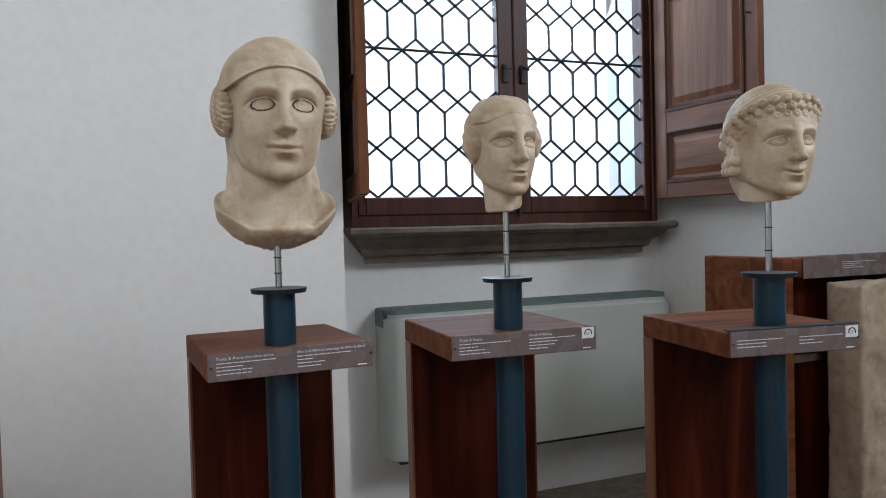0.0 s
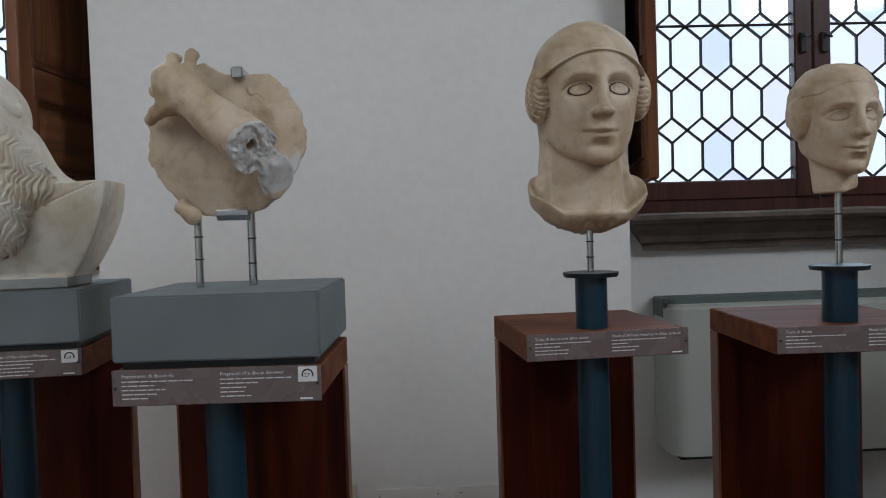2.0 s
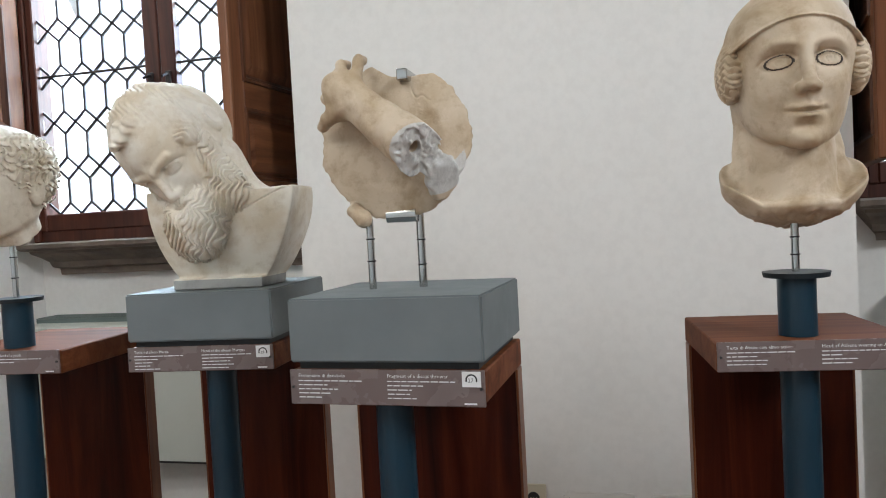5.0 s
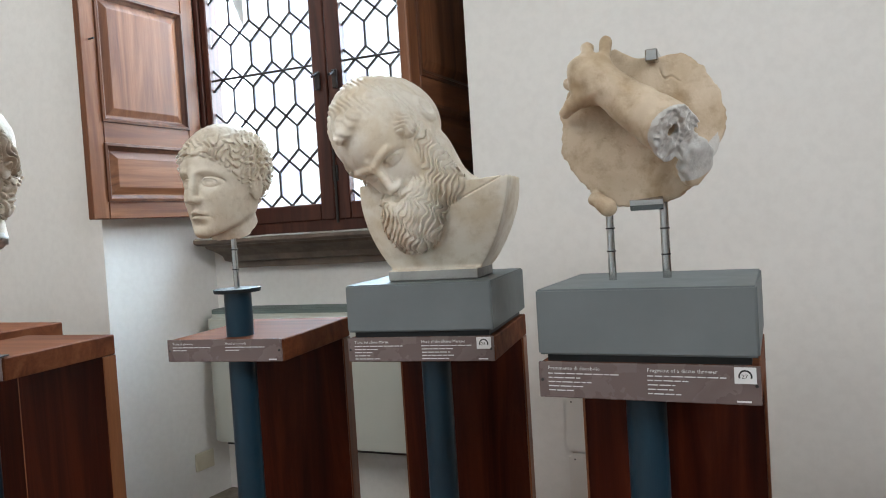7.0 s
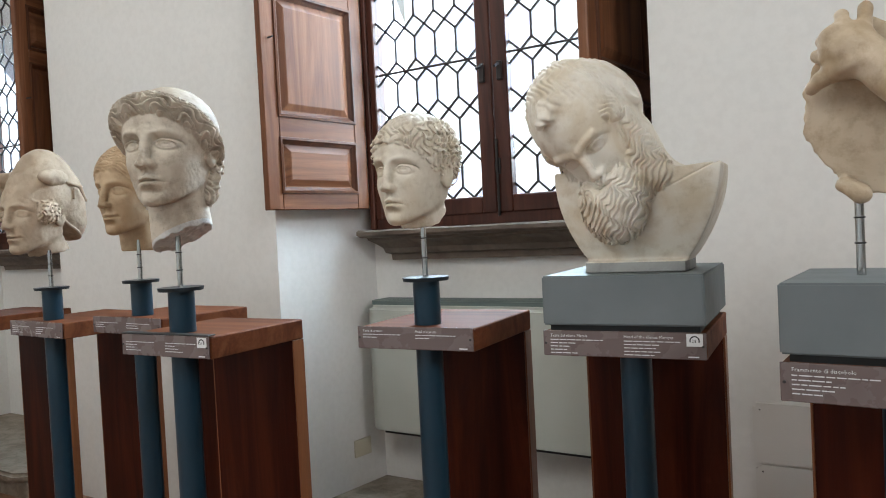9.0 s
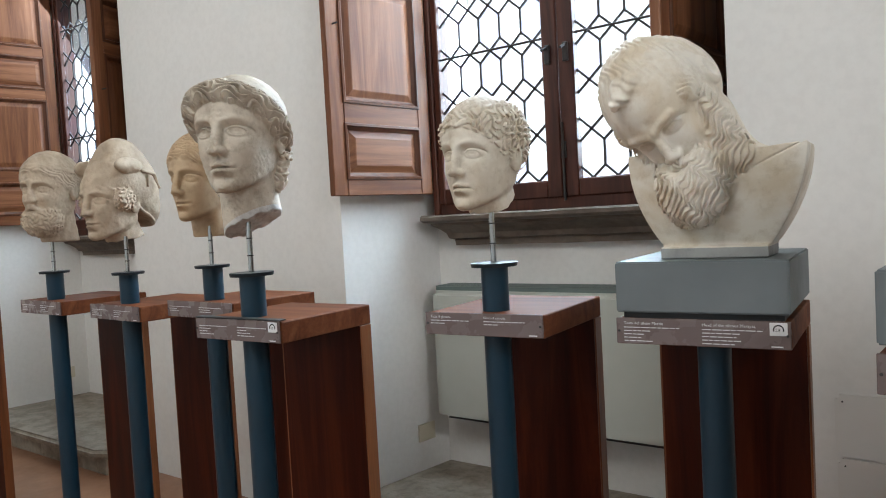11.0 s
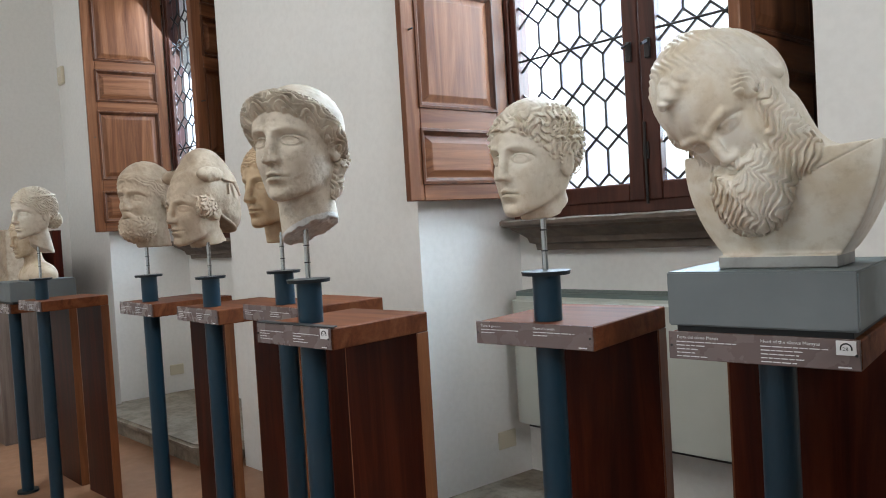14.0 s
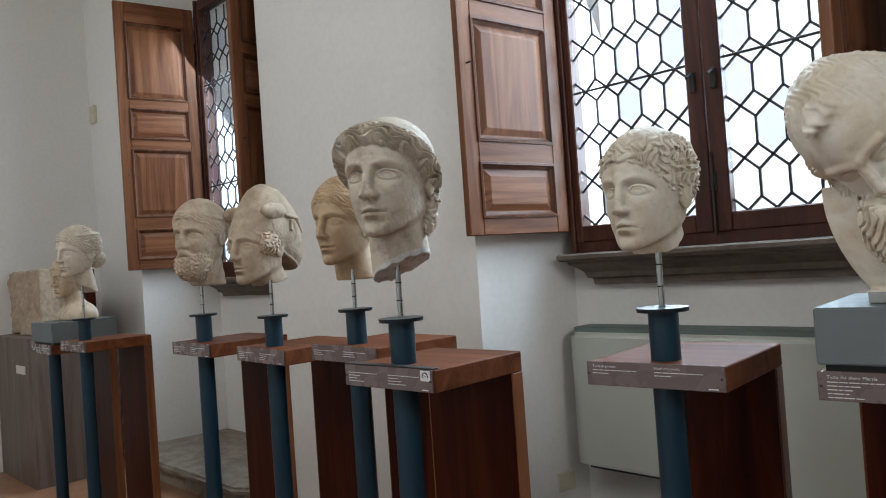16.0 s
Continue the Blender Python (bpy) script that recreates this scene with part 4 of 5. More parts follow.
def narrow_head(p):
    f = smin(face_field(p, 0.97, 0.2, 0.003, 1.2), neck(p, -0.15, 0.046, -0.12, 0.0), 0.012)
    cap = ball(p, (0, 0.014, 0.026), (0.08, 0.106, 0.092)) + 0.0025 * lumps(p, 55, 1)
    line = np.maximum(p[2] - 0.062 + 5.0 * p[0] ** 2 - 0.3 * np.maximum(p[1] + 0.05, 0), (p[1] - 0.01) * 0.7)
    f = smin(f, smax(cap, -line, 0.003), 0.002)
    q = [np.abs(p[0]), p[1], p[2]]
    f = smin(f, ball(q, (0.074, 0.004, 0.008), (0.018, 0.034, 0.04)) - 0.003 * lumps(p, 120), 0.006)
    f = smax(f, cut(p, (0, 0.062, 0), (0.1, 1, 0.12)) + 0.005 * lumps(p, 60), 0.006)
    f = smax(f, cut(p, (0, 0, 0.105), (0.1, 0.08, 1)) + 0.004 * lumps(p, 70, 2), 0.005)
    f = smax(f, -ball(p, (-0.09, 0.0, 0.1), (0.03, 0.08, 0.03)) + 0.004 * lumps(p, 90), 0.004)
    return smax(f, cut(p, (0, 0, -0.148), (0.42, 0.1, -1)) + 0.003 * lumps(p, 85), 0.004)


def snail_curled(p):
    f = smin(face_field(p, 1.1, 0.0, 0.004), neck(p, -0.128, 0.053, 0.0, 0.03), 0.01)
    f = smin(f, ball(p, (0, 0.06, -0.055), (0.062, 0.045, 0.075)), 0.02)
    f = smin(f, hair_shell(p, 0.01, 0.0008 * np.sin((np.sqrt(p[0] ** 2 + (p[1] - 0.03) ** 2)) * 700), over_line(p, 0.066, 0.8, -0.1)), 0.004)
    # a wreath of round curls from ear to ear, in three rows, with bored middles
    for row in range(3):
        for k in range(19):
            a = radians(-117 + k * 13 + 6 * (row % 2))
            rx, ry = 0.078 + 0.006 * row, 0.09 + 0.002 * row
            z = 0.054 + 0.0165 * row - 0.075 * (abs(a) / 1.95) ** 2.0
            c = (rx * math.sin(a), 0.012 - ry * math.cos(a), z)
            f = smin(f, ball(p, c, 0.0112), 0.0015)
            f = smax(f, -ball(p, (c[0] * 1.13, 0.012 + (c[1] - 0.012) * 1.13, c[2] + 0.002), 0.0032), 0.0015)
    for s in (-1, 1):
        for k in range(3):
            f = smin(f, ball(p, (s * 0.078, 0.012 + 0.016 * k, -0.034 - 0.004 * k), 0.0125), 0.003)
            f = smin(f, ball(p, (s * 0.075, 0.02 + 0.016 * k, -0.055), 0.0125), 0.003)
    return smax(f, cut(p, (0, 0, -0.122), (0.1, 0.12, -1)) + 0.002 * lumps(p, 80), 0.003)


def youth(p):
    f = smin(face_field(p, 1.05, 0.5, -0.003), neck(p, -0.13, 0.053, 0.0, 0.045), 0.012)
    edge = over_line(p, 0.05, 0.95, -0.07)
    fade = np.clip((0.115 - p[2] + 0.25 * p[1]) / 0.035, 0.12, 1)
    f = smin(f, hair_shell(p, 0.006, 0.0088 * fade * tufts(p, 0.0155), edge), 0.0012)
    f = smax(f, cut(p, (0, -0.03, -0.126), (0, 0.2, -1)) + 0.003 * lumps(p, 90), 0.004)
    f = smax(f, cut(p, (0, 0.06, -0.09), (0.15, 0.7, -1)) + 0.003 * lumps(p, 100, 2), 0.003)
    return smax(f, -ball(p, (0.003, -0.116, -0.03), (0.011, 0.0125, 0.02)) + 0.0018 * lumps(p, 230), 0.002)


def wavy_haired(p):
    f = smin(face_field(p, 1.0, 0.4, -0.002, 1.3), neck(p, -0.22, 0.053, 0.12, 0.05), 0.012)
    f = smin(f, ball(p, (0, 0.025, 0.03), (0.079, 0.1, 0.09)) - 0.0008 * np.sin(np.sqrt(p[0] ** 2 + (p[1] - 0.03) ** 2) * 520 + 2 * lumps(p, 40)), 0.006)
    # thick roll of twisted locks, parted in the middle and drawn back over the ears
    edge = over_line(p, 0.052, 0.85, -0.05)
    roll = 0.015 * np.exp(-((edge - 0.028) / 0.026) ** 2)
    relief = roll + 0.0105 * locks(p, edge, 0.0115, 2.2, 15.0)
    band = edge - 0.062
    f = smin(f, smax(hair_shell(p, 0.005, relief, edge), band, 0.008), 0.0012)
    f = smin(f, ball(p, (0.0, 0.1, -0.022), (0.058, 0.034, 0.042)) - 0.005 * tufts(p, 0.016), 0.003)
    q = [np.abs(p[0]), p[1], p[2]]
    f = smin(f, pill(q, (0.066, 0.045, -0.045), (0.06, 0.03, -0.105), 0.014, 0.009) - 0.0035 * tufts(p, 0.015, 1.0), 0.003)
    # slanting break of the neck, chipped nose, brow and chin
    f = smax(f, cut(p, (0, 0.0, -0.172), (0.45, -0.1, -1)) + 0.004 * lumps(p, 80) + 0.002 * lumps(p, 210), 0.003)
    f = smax(f, -ball(p, (0.0, -0.109, -0.016), (0.0085, 0.0105, 0.036)) + 0.0022 * lumps(p, 240), 0.0015)
    f = smax(f, -ball(p, (-0.008, -0.099, 0.036), (0.013, 0.009, 0.01)) + 0.0025 * lumps(p, 200), 0.002)
    f = smax(f, -ball(p, (0.004, -0.091, -0.106), (0.008, 0.006, 0.006)) + 0.002 * lumps(p, 220), 0.002)
    return f + 0.0007 * lumps(p, 260) * (lumps(p, 45, 3) > 0.12)


def banded(p):
    f = smin(face_field(p, 1.0, 0.1), neck(p, -0.16, 0.052, 0.1, 0.04), 0.012)
    edge = over_line(p, 0.05, 0.95, -0.06)
    f = smin(f, hair_shell(p, 0.008, 0.005 * locks(p, edge, 0.011, 1.5, 12.0), edge), 0.003)
    cap = ball(p, (0, 0.022, 0.034), (0.086, 0.107, 0.098))
    for k in range(3):
        f = smin(f, smax(np.abs(cap) - 0.004, np.abs(p[2] - 0.062 - 0.011 * k + 0.15 * p[1]) - 0.0038, 0.002), 0.003)
    return f


def capped(p):
    f = smin(face_field(p, 1.0, 0.1), neck(p, -0.125, 0.054, 0.0, 0.055), 0.012)
    # tall soft cap: its peak stands up behind the brow, the front is dented
    cap = ball(p, (0, 0.04, 0.045), (0.093, 0.115, 0.1))
    cap = smin(cap, ball(p, (0, 0.035, 0.12), (0.058, 0.07, 0.07)), 0.045)
    cap = smin(cap, ball(p, (0, 0.1, -0.03), (0.07, 0.05, 0.055)), 0.04)
    line = (p[2] - 0.05) + 0.62 * (p[1] + 0.085)
    f = smin(f, smax(cap, -line, 0.005), 0.002)
    f = smin(f, smax(np.abs(cap) - 0.0045, np.abs(line - 0.002) - 0.0035, 0.002), 0.003)
    f = smax(f, -ball(p, (0, -0.075, 0.165), (0.09, 0.06, 0.062)) + 0.003 * lumps(p, 60), 0.008)
    q = [np.abs(p[0]), p[1], p[2]]
    # lappet folded up on the side of the cap, with a hanging string
    f = smin(f, ball(q, (0.082, -0.005, 0.1), (0.016, 0.05, 0.024)) + 0.0015 * lumps(p, 110), 0.003)
    f = smin(f, smin(pill(q, (0.09, 0.04, 0.085), (0.097, 0.075, 0.075), 0.005), pill(q, (0.097, 0.075, 0.075), (0.096, 0.095, 0.035), 0.005, 0.004), 0.003), 0.003)
    f = smin(f, pill(q, (0.095, 0.055, 0.07), (0.097, 0.052, 0.04), 0.004, 0.003), 0.003)
    f = smin(f, ball(q, (0.07, -0.016, 0.004), (0.018, 0.036, 0.034)) - 0.006 * tufts(p, 0.014), 0.003)
    f = smax(f, cut(p, (0, 0, -0.122), (0, 0.2, -1)) + 0.003 * lumps(p, 80), 0.004)
    return f + 0.0012 * lumps(p, 70) + 0.0006 * lumps(p, 190)


def worn_bearded(p):
    f = smin(face_field(p, 1.05, 1.0, 0.0, 0.6), neck(p, -0.17, 0.058, 0.0, 0.04), 0.015)
    edge = over_line(p, 0.055, 0.8, -0.06)
    f = smin(f, hair_shell(p, 0.008, 0.003 * locks(p, edge, 0.012, 1.2, 12.0) * np.clip((0.085 - p[2]) / 0.03, 0, 1), edge), 0.005)
    cap = ball(p, (0, 0.022, 0.034), (0.086, 0.107, 0.098))
    f = smin(f, smax(np.abs(cap) - 0.004, np.abs(p[2] - 0.058 + 0.2 * p[1]) - 0.0055, 0.003), 0.005)
    beard = ball(p, (0, -0.042, -0.098), (0.062, 0.054, 0.056)) - 0.0035 * tufts(p, 0.016)
    f = smin(f, smax(beard, p[2] + 0.076 - 0.35 * np.abs(p[0]), 0.01), 0.008)
    q = [np.abs(p[0]), p[1], p[2]]
    f = smin(f, pill(q, (0.004, -0.09, -0.054), (0.03, -0.078, -0.074), 0.008, 0.006), 0.006)
    return f + 0.0018 * lumps(p, 75) + 0.0007 * lumps(p, 210)


def bun_haired(p):
    f = smin(face_field(p, 1.0), neck(p, -0.19, 0.047, 0.0, 0.05), 0.012)
    edge = over_line(p, 0.052, 0.8, -0.045)
    f = smin(f, hair_shell(p, 0.009, 0.0045 * locks(p, edge, 0.012, 1.3, 12.0), edge), 0.003)
    f = smin(f, ball(p, (0, 0.105, -0.03), (0.05, 0.036, 0.042)) - 0.003 * tufts(p, 0.02), 0.008)
    cap = ball(p, (0, 0.022, 0.034), (0.086, 0.107, 0.1))
    f = smin(f, smax(np.abs(cap) - 0.004, np.abs(p[2] - 0.082 - 0.1 * p[1]) - 0.005, 0.003), 0.003)
    return smax(f, cut(p, (0, 0.0, -0.155), (0.0, -0.55, -1)) + 0.003 * lumps(p, 80), 0.005)


def small_bust(p):
    q = turned(p, (0, -0.03, 0.24), 14, 4, 0, 0.95)
    f = smin(face_field(q), neck(q, -0.2, 0.05, 0.1, 0.03), 0.02)
    edge = over_line(q, 0.055, 0.85, -0.05)
    f = smin(f, hair_shell(q, 0.01, 0.0055 * locks(q, edge, 0.013, 1.4, 11.0), edge), 0.004)
    chest = ball(p, (0, 0.015, 0.02), (0.17, 0.095, 0.085))
    f = smin(f, smax(chest, -p[2], 0.004), 0.03)
    return smax(f, -p[2], 0.003)


def silenus(p):
    """Balding bearded bust, the head bowed, turned and leaning; the origin lies behind the middle of its foot."""
    x, y, z = p
    sx = x - 0.031
    # chest, curving in to a narrow foot and rising to sharp shoulders
    body = ball(p, (0.035, 0.0, 0.16), (0.24, 0.098, 0.22))
    rise = np.clip((z - 0.022) / 0.2, 0, 1)
    side = np.abs(sx) - (0.099 + 0.074 * np.sin(rise * 1.5708) ** 0.8)
    body = smax(body, side * 0.9, 0.003)
    body = smax(body, z - 0.212 - 0.09 * np.maximum(np.abs(sx) - 0.1, 0), 0.006)
    body = smax(body, cut(p, (0, 0.075, 0.1), (0, 1, -0.12)), 0.012)
    foot = np.maximum(np.maximum(np.abs(sx) - 0.1025, np.abs(y + 0.03) - 0.066), np.abs(z - 0.011) - 0.013)
    body = smin(body, foot, 0.008)
    nk = smin(pill(p, (0.035, 0.0, 0.17), (0.0, -0.025, 0.29), 0.068, 0.06), pill(p, (0.075, 0.005, 0.185), (0.02, -0.015, 0.27), 0.032, 0.045), 0.04)
    f = smin(body, nk, 0.05)
    f = smax(f, -z, 0.002)
    # seam of the mended shoulder
    seam = np.abs(z - 0.165 - 0.5 * (x - 0.09)) - 0.0014
    f = np.where((x > 0.06) & (y < 0.03), smax(f, -smax(seam, np.abs(f) - 0.0025, 0.001), 0.001), f)
    h = turned(p, (-0.05, -0.083, 0.293), -20, 40, -27, 1.15)
    q = [np.abs(h[0]), h[1], h[2]]
    face = face_field(h, 1.04, 0.0, 0.0, 1.0)
    face = smin(face, ball(h, (0, 0.03, 0.046), (0.086, 0.106, 0.093)), 0.02)
    # frowning brows
    face = smin(face, pill(q, (0.008, -0.09, 0.014), (0.045, -0.077, 0.023), 0.0045, 0.003), 0.01)
    # thin locks combed over the crown and a tuft above the forehead
    comb = np.abs(np.sin((h[0] + 0.008 * np.sin(h[1] * 110 + 2 + 40 * h[0])) * 240 + 60 * h[1])) - 0.5 + 0.6 * lumps(h, 110)
    reach = np.clip((h[1] + 0.062 + 0.5 * np.maximum(0.06 - h[2], 0) + 0.15 * q[0]) / 0.03, 0, 1)
    crown = ball(h, (0, 0.031, 0.046), (0.0895, 0.1095, 0.0965)) - 0.004 * comb
    face = smin(face, np.where(reach > 0, crown + 0.006 * (1 - reach), 1.0), 0.004)
    tuft = smin(pill(h, (0.0, -0.05, 0.104), (-0.014, -0.079, 0.093), 0.016, 0.009), pill(h, (0.024, -0.05, 0.102), (0.004, -0.074, 0.092), 0.013, 0.008), 0.008)
    face = smin(face, tuft - 0.001 * np.sin(h[0] * 420 + h[2] * 260 + 3 * lumps(h, 60)), 0.009)
    # side locks before the ears
    flow = np.abs(np.sin((h[1] + 0.5 * h[2] + 0.005 * np.sin(h[2] * 190)) * 260)) * 1.6 - 1 + 0.5 * lumps(h, 120)
    face = smin(face, ball(q, (0.069, -0.014, 0.024), (0.017, 0.036, 0.03)) - 0.0035 * flow, 0.004)
    face = smin(face, ball(h, (0.012, 0.07, 0.012), (0.08, 0.075, 0.085)), 0.02)
    ear = ball(q, (0.089, 0.042, 0.008), (0.013, 0.021, 0.031))
    face = smin(face, smax(ear, -ball(q, (0.102, 0.038, 0.01), (0.009, 0.012, 0.021)), 0.003), 0.004)
    f = smin(f, face, 0.006)
    # full beard in long wavy strands that falls before the chest
    along = z + 0.35 * x
    strand = (x - 0.25 * z) + 0.0055 * np.sin(along * 105 + 40 * x + 3 * lumps(p, 38)) + 0.006 * lumps(p, 50, 2)
    relief = np.abs(np.sin(strand * 300 + 35 * y)) * 1.7 - 1.0 + 0.3 * np.abs(np.sin(strand * 820))
    beard = ball(p, (-0.002, -0.098, 0.15), (0.072, 0.062, 0.09))
    beard = smin(beard, pill(q, (0.064, -0.008, -0.005), (0.05, -0.04, -0.12), 0.024, 0.036), 0.02)
    beard = beard - 0.0042 * relief - 0.002 * lumps(p, 95)
    low = h[2] + 0.062 - 0.95 * np.maximum(q[0] - 0.012, 0)
    f = smin(f, smax(beard, low, 0.008), 0.003)
    # drooping moustache over a dark mouth line
    mo = pill(q, (0.004, -0.094, -0.053), (0.032, -0.084, -0.068), 0.009, 0.011)
    mo = smin(mo, pill(q, (0.032, -0.084, -0.068), (0.058, -0.06, -0.112), 0.011, 0.008), 0.008)
    mo = mo - 0.0022 * (np.abs(np.sin((q[0] * 0.8 - h[2] * 0.9 + 0.004 * np.sin(q[0] * 200)) * 330)) * 1.6 - 1)
    return smin(f, mo, 0.003)


def bust_foot(p):
    return p[2] - 0.021


def discus_fragment(p):
    """Broken disc with the forearm that held it; the origin lies in the middle of the disc."""
    x, y, z = p
    r = np.sqrt((x * 1.02) ** 2 + (z * 1.0) ** 2)
    disc = smax(r - 0.138 + 0.005 * lumps(p, 75) + 0.0025 * lumps(p, 210), np.abs(y - 0.012 + 0.0 * r) - (0.016 - 0.25 * np.maximum(r - 0.09, 0)), 0.006)
    # the top is broken away in a shallow hollow, the lower right side chipped
    disc = smax(disc, 0.115 - np.sqrt((x - 0.035) ** 2 + (z - 0.225) ** 2) + 0.003 * lumps(p, 70), 0.003)
    disc = smax(disc, cut(p, (0.105, 0, -0.075), (0.85, 0, -0.52)) + 0.004 * lumps(p, 80), 0.003)
    arm = pill(p, (-0.06, -0.05, 0.07), (0.062, -0.078, -0.036), 0.031, 0.045)
    # back of the hand, knuckles and the wrist's hollows
    arm = smin(arm, ball(p, (-0.078, -0.042, 0.082), (0.036, 0.026, 0.04)), 0.025)
    arm = arm + 0.003 * lumps(p, 75, 2)
    end = cut(p, (0.05, -0.08, -0.024), (0.62, -0.62, -0.48))
    arm = smax(arm, end + 0.005 * lumps(p, 130) + 0.003 * lumps(p, 260), 0.003)
    arm = smax(arm, -pill(p, (0.066, -0.1, -0.034), (0.03, -0.06, -0.01), 0.013, 0.009), 0.003)
    f = smin(disc, arm, 0.008)
    f = smin(f, smax(ball(p, (0.082, -0.02, -0.07), (0.03, 0.036, 0.042)) + 0.005 * lumps(p, 100), end - 0.02, 0.008), 0.012)
    # two fingers stand over the rim, two are bent round it, the thumb lies along the face
    spots = (((-0.052, -0.05, 0.1), (-0.048, -0.034, 0.136), (-0.047, -0.005, 0.142)), ((-0.076, -0.048, 0.1), (-0.079, -0.034, 0.13), (-0.077, -0.005, 0.136)), ((-0.096, -0.042, 0.09), (-0.104, -0.022, 0.1), (-0.1, 0.006, 0.1)), ((-0.1, -0.038, 0.07), (-0.112, -0.02, 0.078), (-0.107, 0.006, 0.08)))
    for k, (base, joint, tip) in enumerate(spots):
        finger = smin(pill(p, base, joint, 0.0115, 0.0098), pill(p, joint, tip, 0.0095, 0.0085), 0.004)
        f = smin(f, finger + 0.0012 * lumps(p, 160, k), 0.006)
    f = smin(f, smin(pill(p, (-0.085, -0.045, 0.05), (-0.108, -0.034, 0.04), 0.016, 0.012), pill(p, (-0.108, -0.034, 0.04), (-0.122, -0.018, 0.03), 0.012, 0.01), 0.005), 0.01)
    # crack lines on the disc, and two stumps under the rim
    crack = np.abs(np.sqrt((x - 0.062) ** 2 + (z - 0.1) ** 2) - 0.03 + 0.004 * np.sin(x * 260)) - 0.0014
    f = np.where((y < 0.0) & (z < 0.108) & (z > 0.06), smax(f, -np.maximum(crack, -f - 0.003), 0.001), f)
    f = smin(f, pill(p, (-0.08, 0.004, -0.118), (-0.06, -0.012, -0.135), 0.014, 0.015) + 0.002 * lumps(p, 110), 0.006)
    return f


def wrist_break(p):
    return np.maximum(-(cut(p, (0.05, -0.08, -0.024), (0.62, -0.62, -0.48)) + 0.009), np.sqrt((p[0] - 0.066) ** 2 + (p[2] + 0.042) ** 2) - 0.058)


def neck_break(p):
    return -(cut(p, (0, 0.0, -0.172), (0.45, -0.1, -1)) + 0.009)


def post_place(corner, turn, width, z, dy=0.0, yaw=0.0, dx=0.0):
    return on_pedestal(corner, turn, width * 0.47 + dx, 0.066 + dy, z) @ pose(0, 0, 0, 0, 0, yaw)


def sized(m, s, wide=1.0):
    return m @ Matrix.Diagonal((s * wide, s * wide, s, 1))


HEAD_LO, HEAD_HI = (-0.125, -0.14, -0.235), (0.125, 0.17, 0.15)
RES = 0.0016
carve("marble_sculpture", helmeted, (-0.13, -0.14, -0.255), (0.13, 0.16, 0.13), RES, [M_MARBLE, M_INLAY], sized(post_place(P1, 4, 0.324, 1.619, 0.018, -3, 0.008), 1.25), "warm marble woman's head in a close helmet on a rod", "sculpture", second=eye_inlay, group="marble heads")
carve("marble_sculpture", narrow_head, HEAD_LO, HEAD_HI, RES, [M_MARBLE], sized(post_place(P2, -2.5, 0.338, 1.554, 0.012, 1, 0.003), 0.98), "narrow warm marble head, broken behind, on a rod", "sculpture", group="marble heads")
carve("marble_sculpture", snail_curled, HEAD_LO, (0.125, 0.17, 0.15), RES, [M_MARBLE], sized(post_place(P3, -8, 0.308, 1.535, 0.003, -6, 0.016), 0.97, 1.04), "marble head with rows of round curls on a rod", "sculpture", group="marble heads")
carve("discus_fragment", discus_fragment, (-0.165, -0.16, -0.17), (0.16, 0.05, 0.18), 0.002, [M_MARBLE, M_BREAK], pose(-0.33, 1.545, 1.53, 0, 0, 6), "broken marble discus with a forearm across it", "sculpture", second=wrist_break)
carve("bust_sculpture", silenus, (-0.2, -0.24, -0.02), (0.25, 0.14, 0.45), 0.002, [M_MARBLE_WHITE, M_CEMENT], pose(-0.843, 1.828, TOP + 0.115, 0, 0, 4.6), "white marble bust of a bald bearded man looking down", "sculpture", second=bust_foot)
carve("marble_sculpture", youth, HEAD_LO, HEAD_HI, RES, [M_MARBLE_PALE], sized(post_place(P6, 4.5, 0.304, 1.515, -0.005, -8, -0.004), 1.1), "pale marble head of a curly-haired youth on a rod", "sculpture", group="marble heads")
carve("marble_sculpture", wavy_haired, HEAD_LO, (0.125, 0.17, 0.155), RES, [M_MARBLE_GREY, M_BREAK], sized(post_place(P7, 2.4, 0.305, 1.606, -0.018, 23, 0.008), 1.25, 1.07), "weathered marble head with thick wavy hair on a rod", "sculpture", second=neck_break, group="marble heads")
carve("stone_sculpture", banded, HEAD_LO, HEAD_HI, 0.0024, [M_TERRA], sized(post_place(P8, -2, 0.35, 1.544, 0.005, 12, -0.035), 1.18), "tawny stone head with a ribbed headband on a rod", "sculpture", group="marble heads")
carve("stone_sculpture", capped, (-0.13, -0.14, -0.2), (0.13, 0.18, 0.23), 0.0024, [M_BROWN], sized(post_place(P9, -3, 0.345, 1.499, -0.018, 15, -0.045), 1.2), "brown stone head in a tall soft cap on a rod", "sculpture", group="marble heads")
carve("stone_sculpture", worn_bearded, HEAD_LO, HEAD_HI, 0.0024, [M_BROWN], sized(post_place(P10, -1.5, 0.34, 1.568, 0.0, 28, 0.01), 1.2), "worn brown stone head of a bearded man on a rod", "sculpture", group="marble heads")
carve("marble_sculpture", bun_haired, HEAD_LO, (0.125, 0.19, 0.15), 0.0026, [M_MARBLE_PALE], sized(post_place(P11, 2, 0.33, 1.57, -0.012, 18, -0.013), 1.1), "pale marble woman's head with bound hair on a rod", "sculpture", group="marble heads")
carve("bust_sculpture", small_bust, (-0.19, -0.18, -0.01), (0.19, 0.16, 0.4), 0.0035, [M_MARBLE], pose(-4.95, 1.7, 1.2115), "small warm marble bust with curled hair", "sculpture")

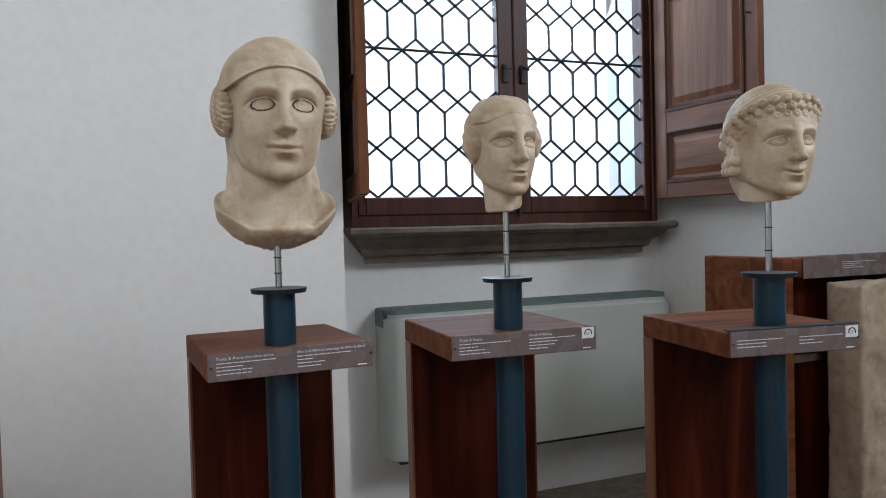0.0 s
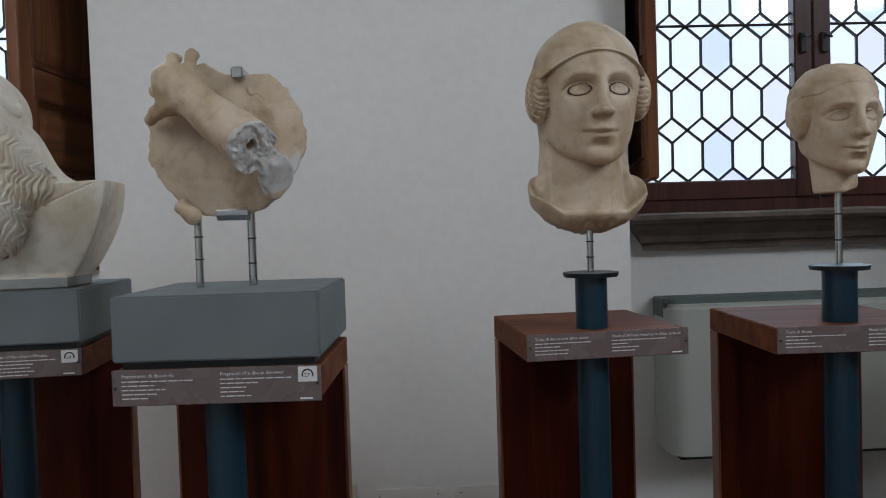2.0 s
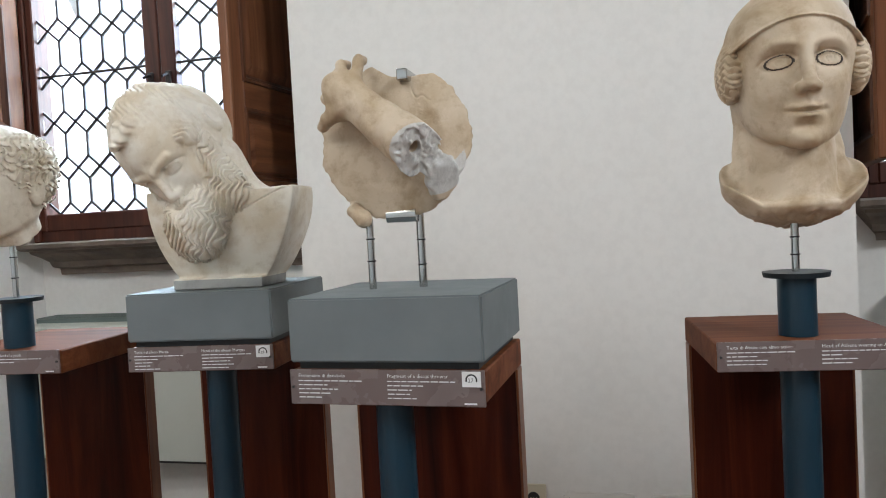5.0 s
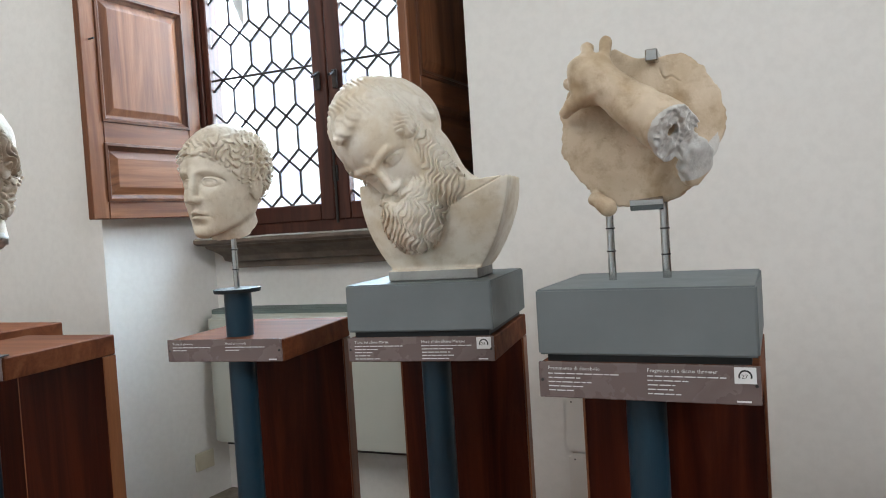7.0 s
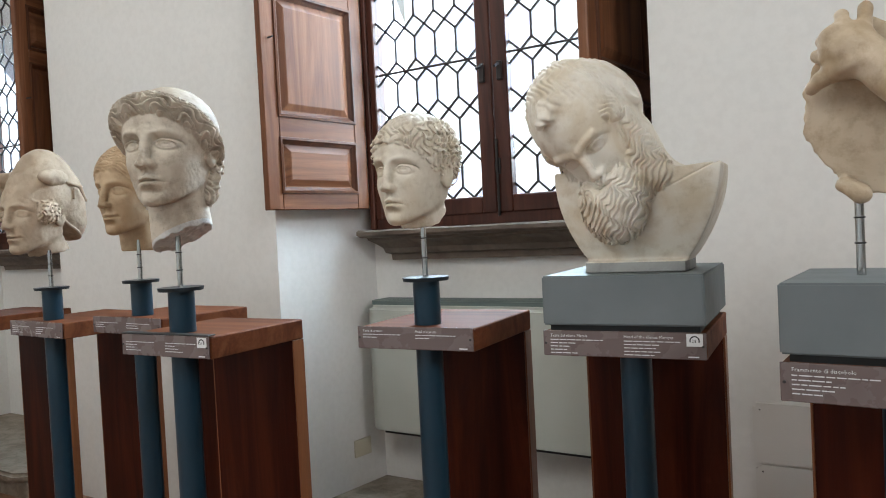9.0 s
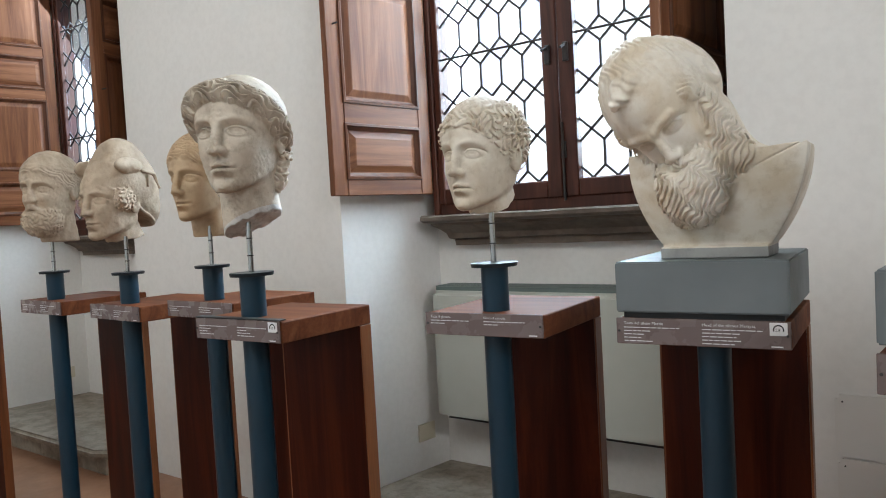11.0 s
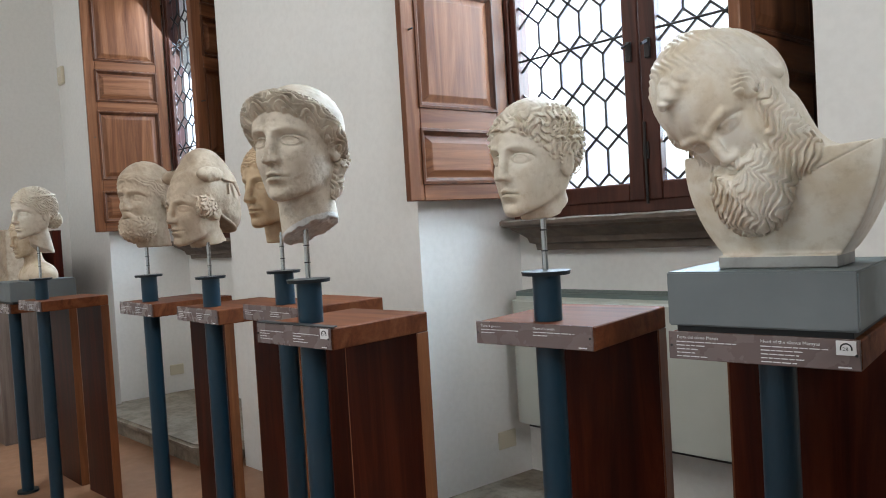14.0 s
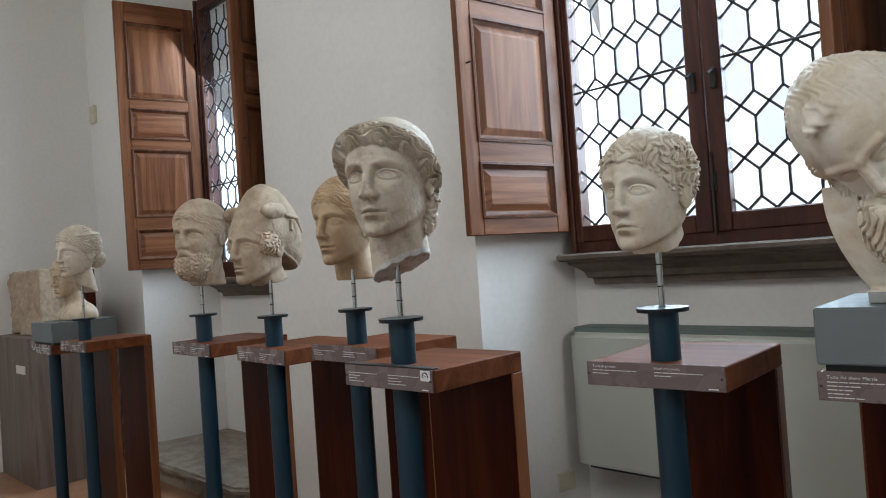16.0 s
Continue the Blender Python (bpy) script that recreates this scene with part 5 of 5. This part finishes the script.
# steel rods under the discus fragment, with a clip at its top edge
stand = thing("steel_stand", pose(-0.345, 1.57, TOP + 0.118), "two polished steel rods that hold the broken discus", "stand")
part("rod", rod((-0.048, 0, 0), (-0.048, 0, 0.128), 0.0068, seg=16), M_STEEL, stand)
part("rod", rod((0.042, 0.018, 0), (0.042, 0.018, 0.37), 0.0075, seg=16), M_STEEL, stand)
part("crossbar", rod((-0.01, -0.01, 0.132), (0.044, -0.008, 0.132), 0.0135, seg=20), M_STEEL, stand)
for x, y, z in ((-0.048, 0, 0.05), (-0.048, 0, 0.09), (0.042, 0.018, 0.04), (0.042, 0.018, 0.085)):
    part("rod_joint", rod((x, y, z), (x, y, z + 0.0025), 0.0082, seg=16), M_IRON, stand)
part("clip", box(0.03, 0.05, -0.045, 0.03, 0.362, 0.382, 0.002), M_STEEL, stand)

# ---- reliefs at both ends of the row ----


def slab_stone(half, height, depth, seed):
    def field(p):
        f = np.maximum(np.maximum(np.abs(p[0]) - half, np.abs(p[1]) - depth), np.abs(p[2] - height / 2) - height / 2)
        return f + 0.012 * lumps(p, 17, seed) + 0.005 * lumps(p, 60, seed)
    return field


case = thing("relief_stand", pose(-6.62, 1.98, FLOOR), "grey-brown wooden stand with a tall backboard for a relief", "stand")
part("base_box", box(-0.42, 0.42, -0.2, 0.2, 0.0, 1.06, 0.003), wood("grey_oak", (0.1, 0.07, 0.055), (0.16, 0.12, 0.1), (0.22, 0.17, 0.14), "z", 0.4), case)
part("backboard", box(-0.42, 0.46, 0.2, 0.26, 0.0, 1.52, 0.003), M_WOOD_SHADED, case)
part("label_plate", box(0.12, 0.34, -0.206, -0.201, 0.8, 0.86, 0.001), M_WHITEPLATE, case, "small white label")
carve("stone_relief", slab_stone(0.38, 0.47, 0.09, 1.0), (-0.42, -0.13, -0.03), (0.42, 0.13, 0.51), 0.008, [M_BROWN], pose(-6.64, 1.98, 1.065), "weathered limestone relief slab on a wooden stand", "sculpture")

east = thing("relief_backboard", pose(2.35, 2.2, FLOOR), "mahogany backboard with a label above a stone relief", "stand")
part("board", box(-0.2, 0.7, -0.03, 0.03, 0.0, 1.24, 0.003), M_WOOD_SHADED, east)
part("side_return", box(-0.25, -0.201, -0.1, 0.28, 0.0, 1.245, 0.003), M_WOODTOP, east)
plate = part("label_plate", box(-0.16, 0.5, -0.105, -0.1, 1.17, 1.245, 0.001), M_LABEL, east, "smoked acrylic label plate with white lettering")
part("label_shelf", box(-0.2, 0.7, -0.099, -0.031, 1.175, 1.24, 0.002), M_WOODTOP, east)
lettering(0.5, 5, plate, -0.106, 1.24)
part("bracket", box(-0.2, 0.3, -0.06, -0.031, 0.87, 0.9, 0.002), M_STEEL, east, "flat steel bracket")
carve("stone_relief", slab_stone(0.3, 1.14, 0.07, 4.0), (-0.36, -0.12, -0.03), (0.36, 0.12, 1.2), 0.011, [M_BROWN], pose(2.62, 2.05, FLOOR + 0.012), "tall weathered limestone relief before a wooden backboard", "sculpture")
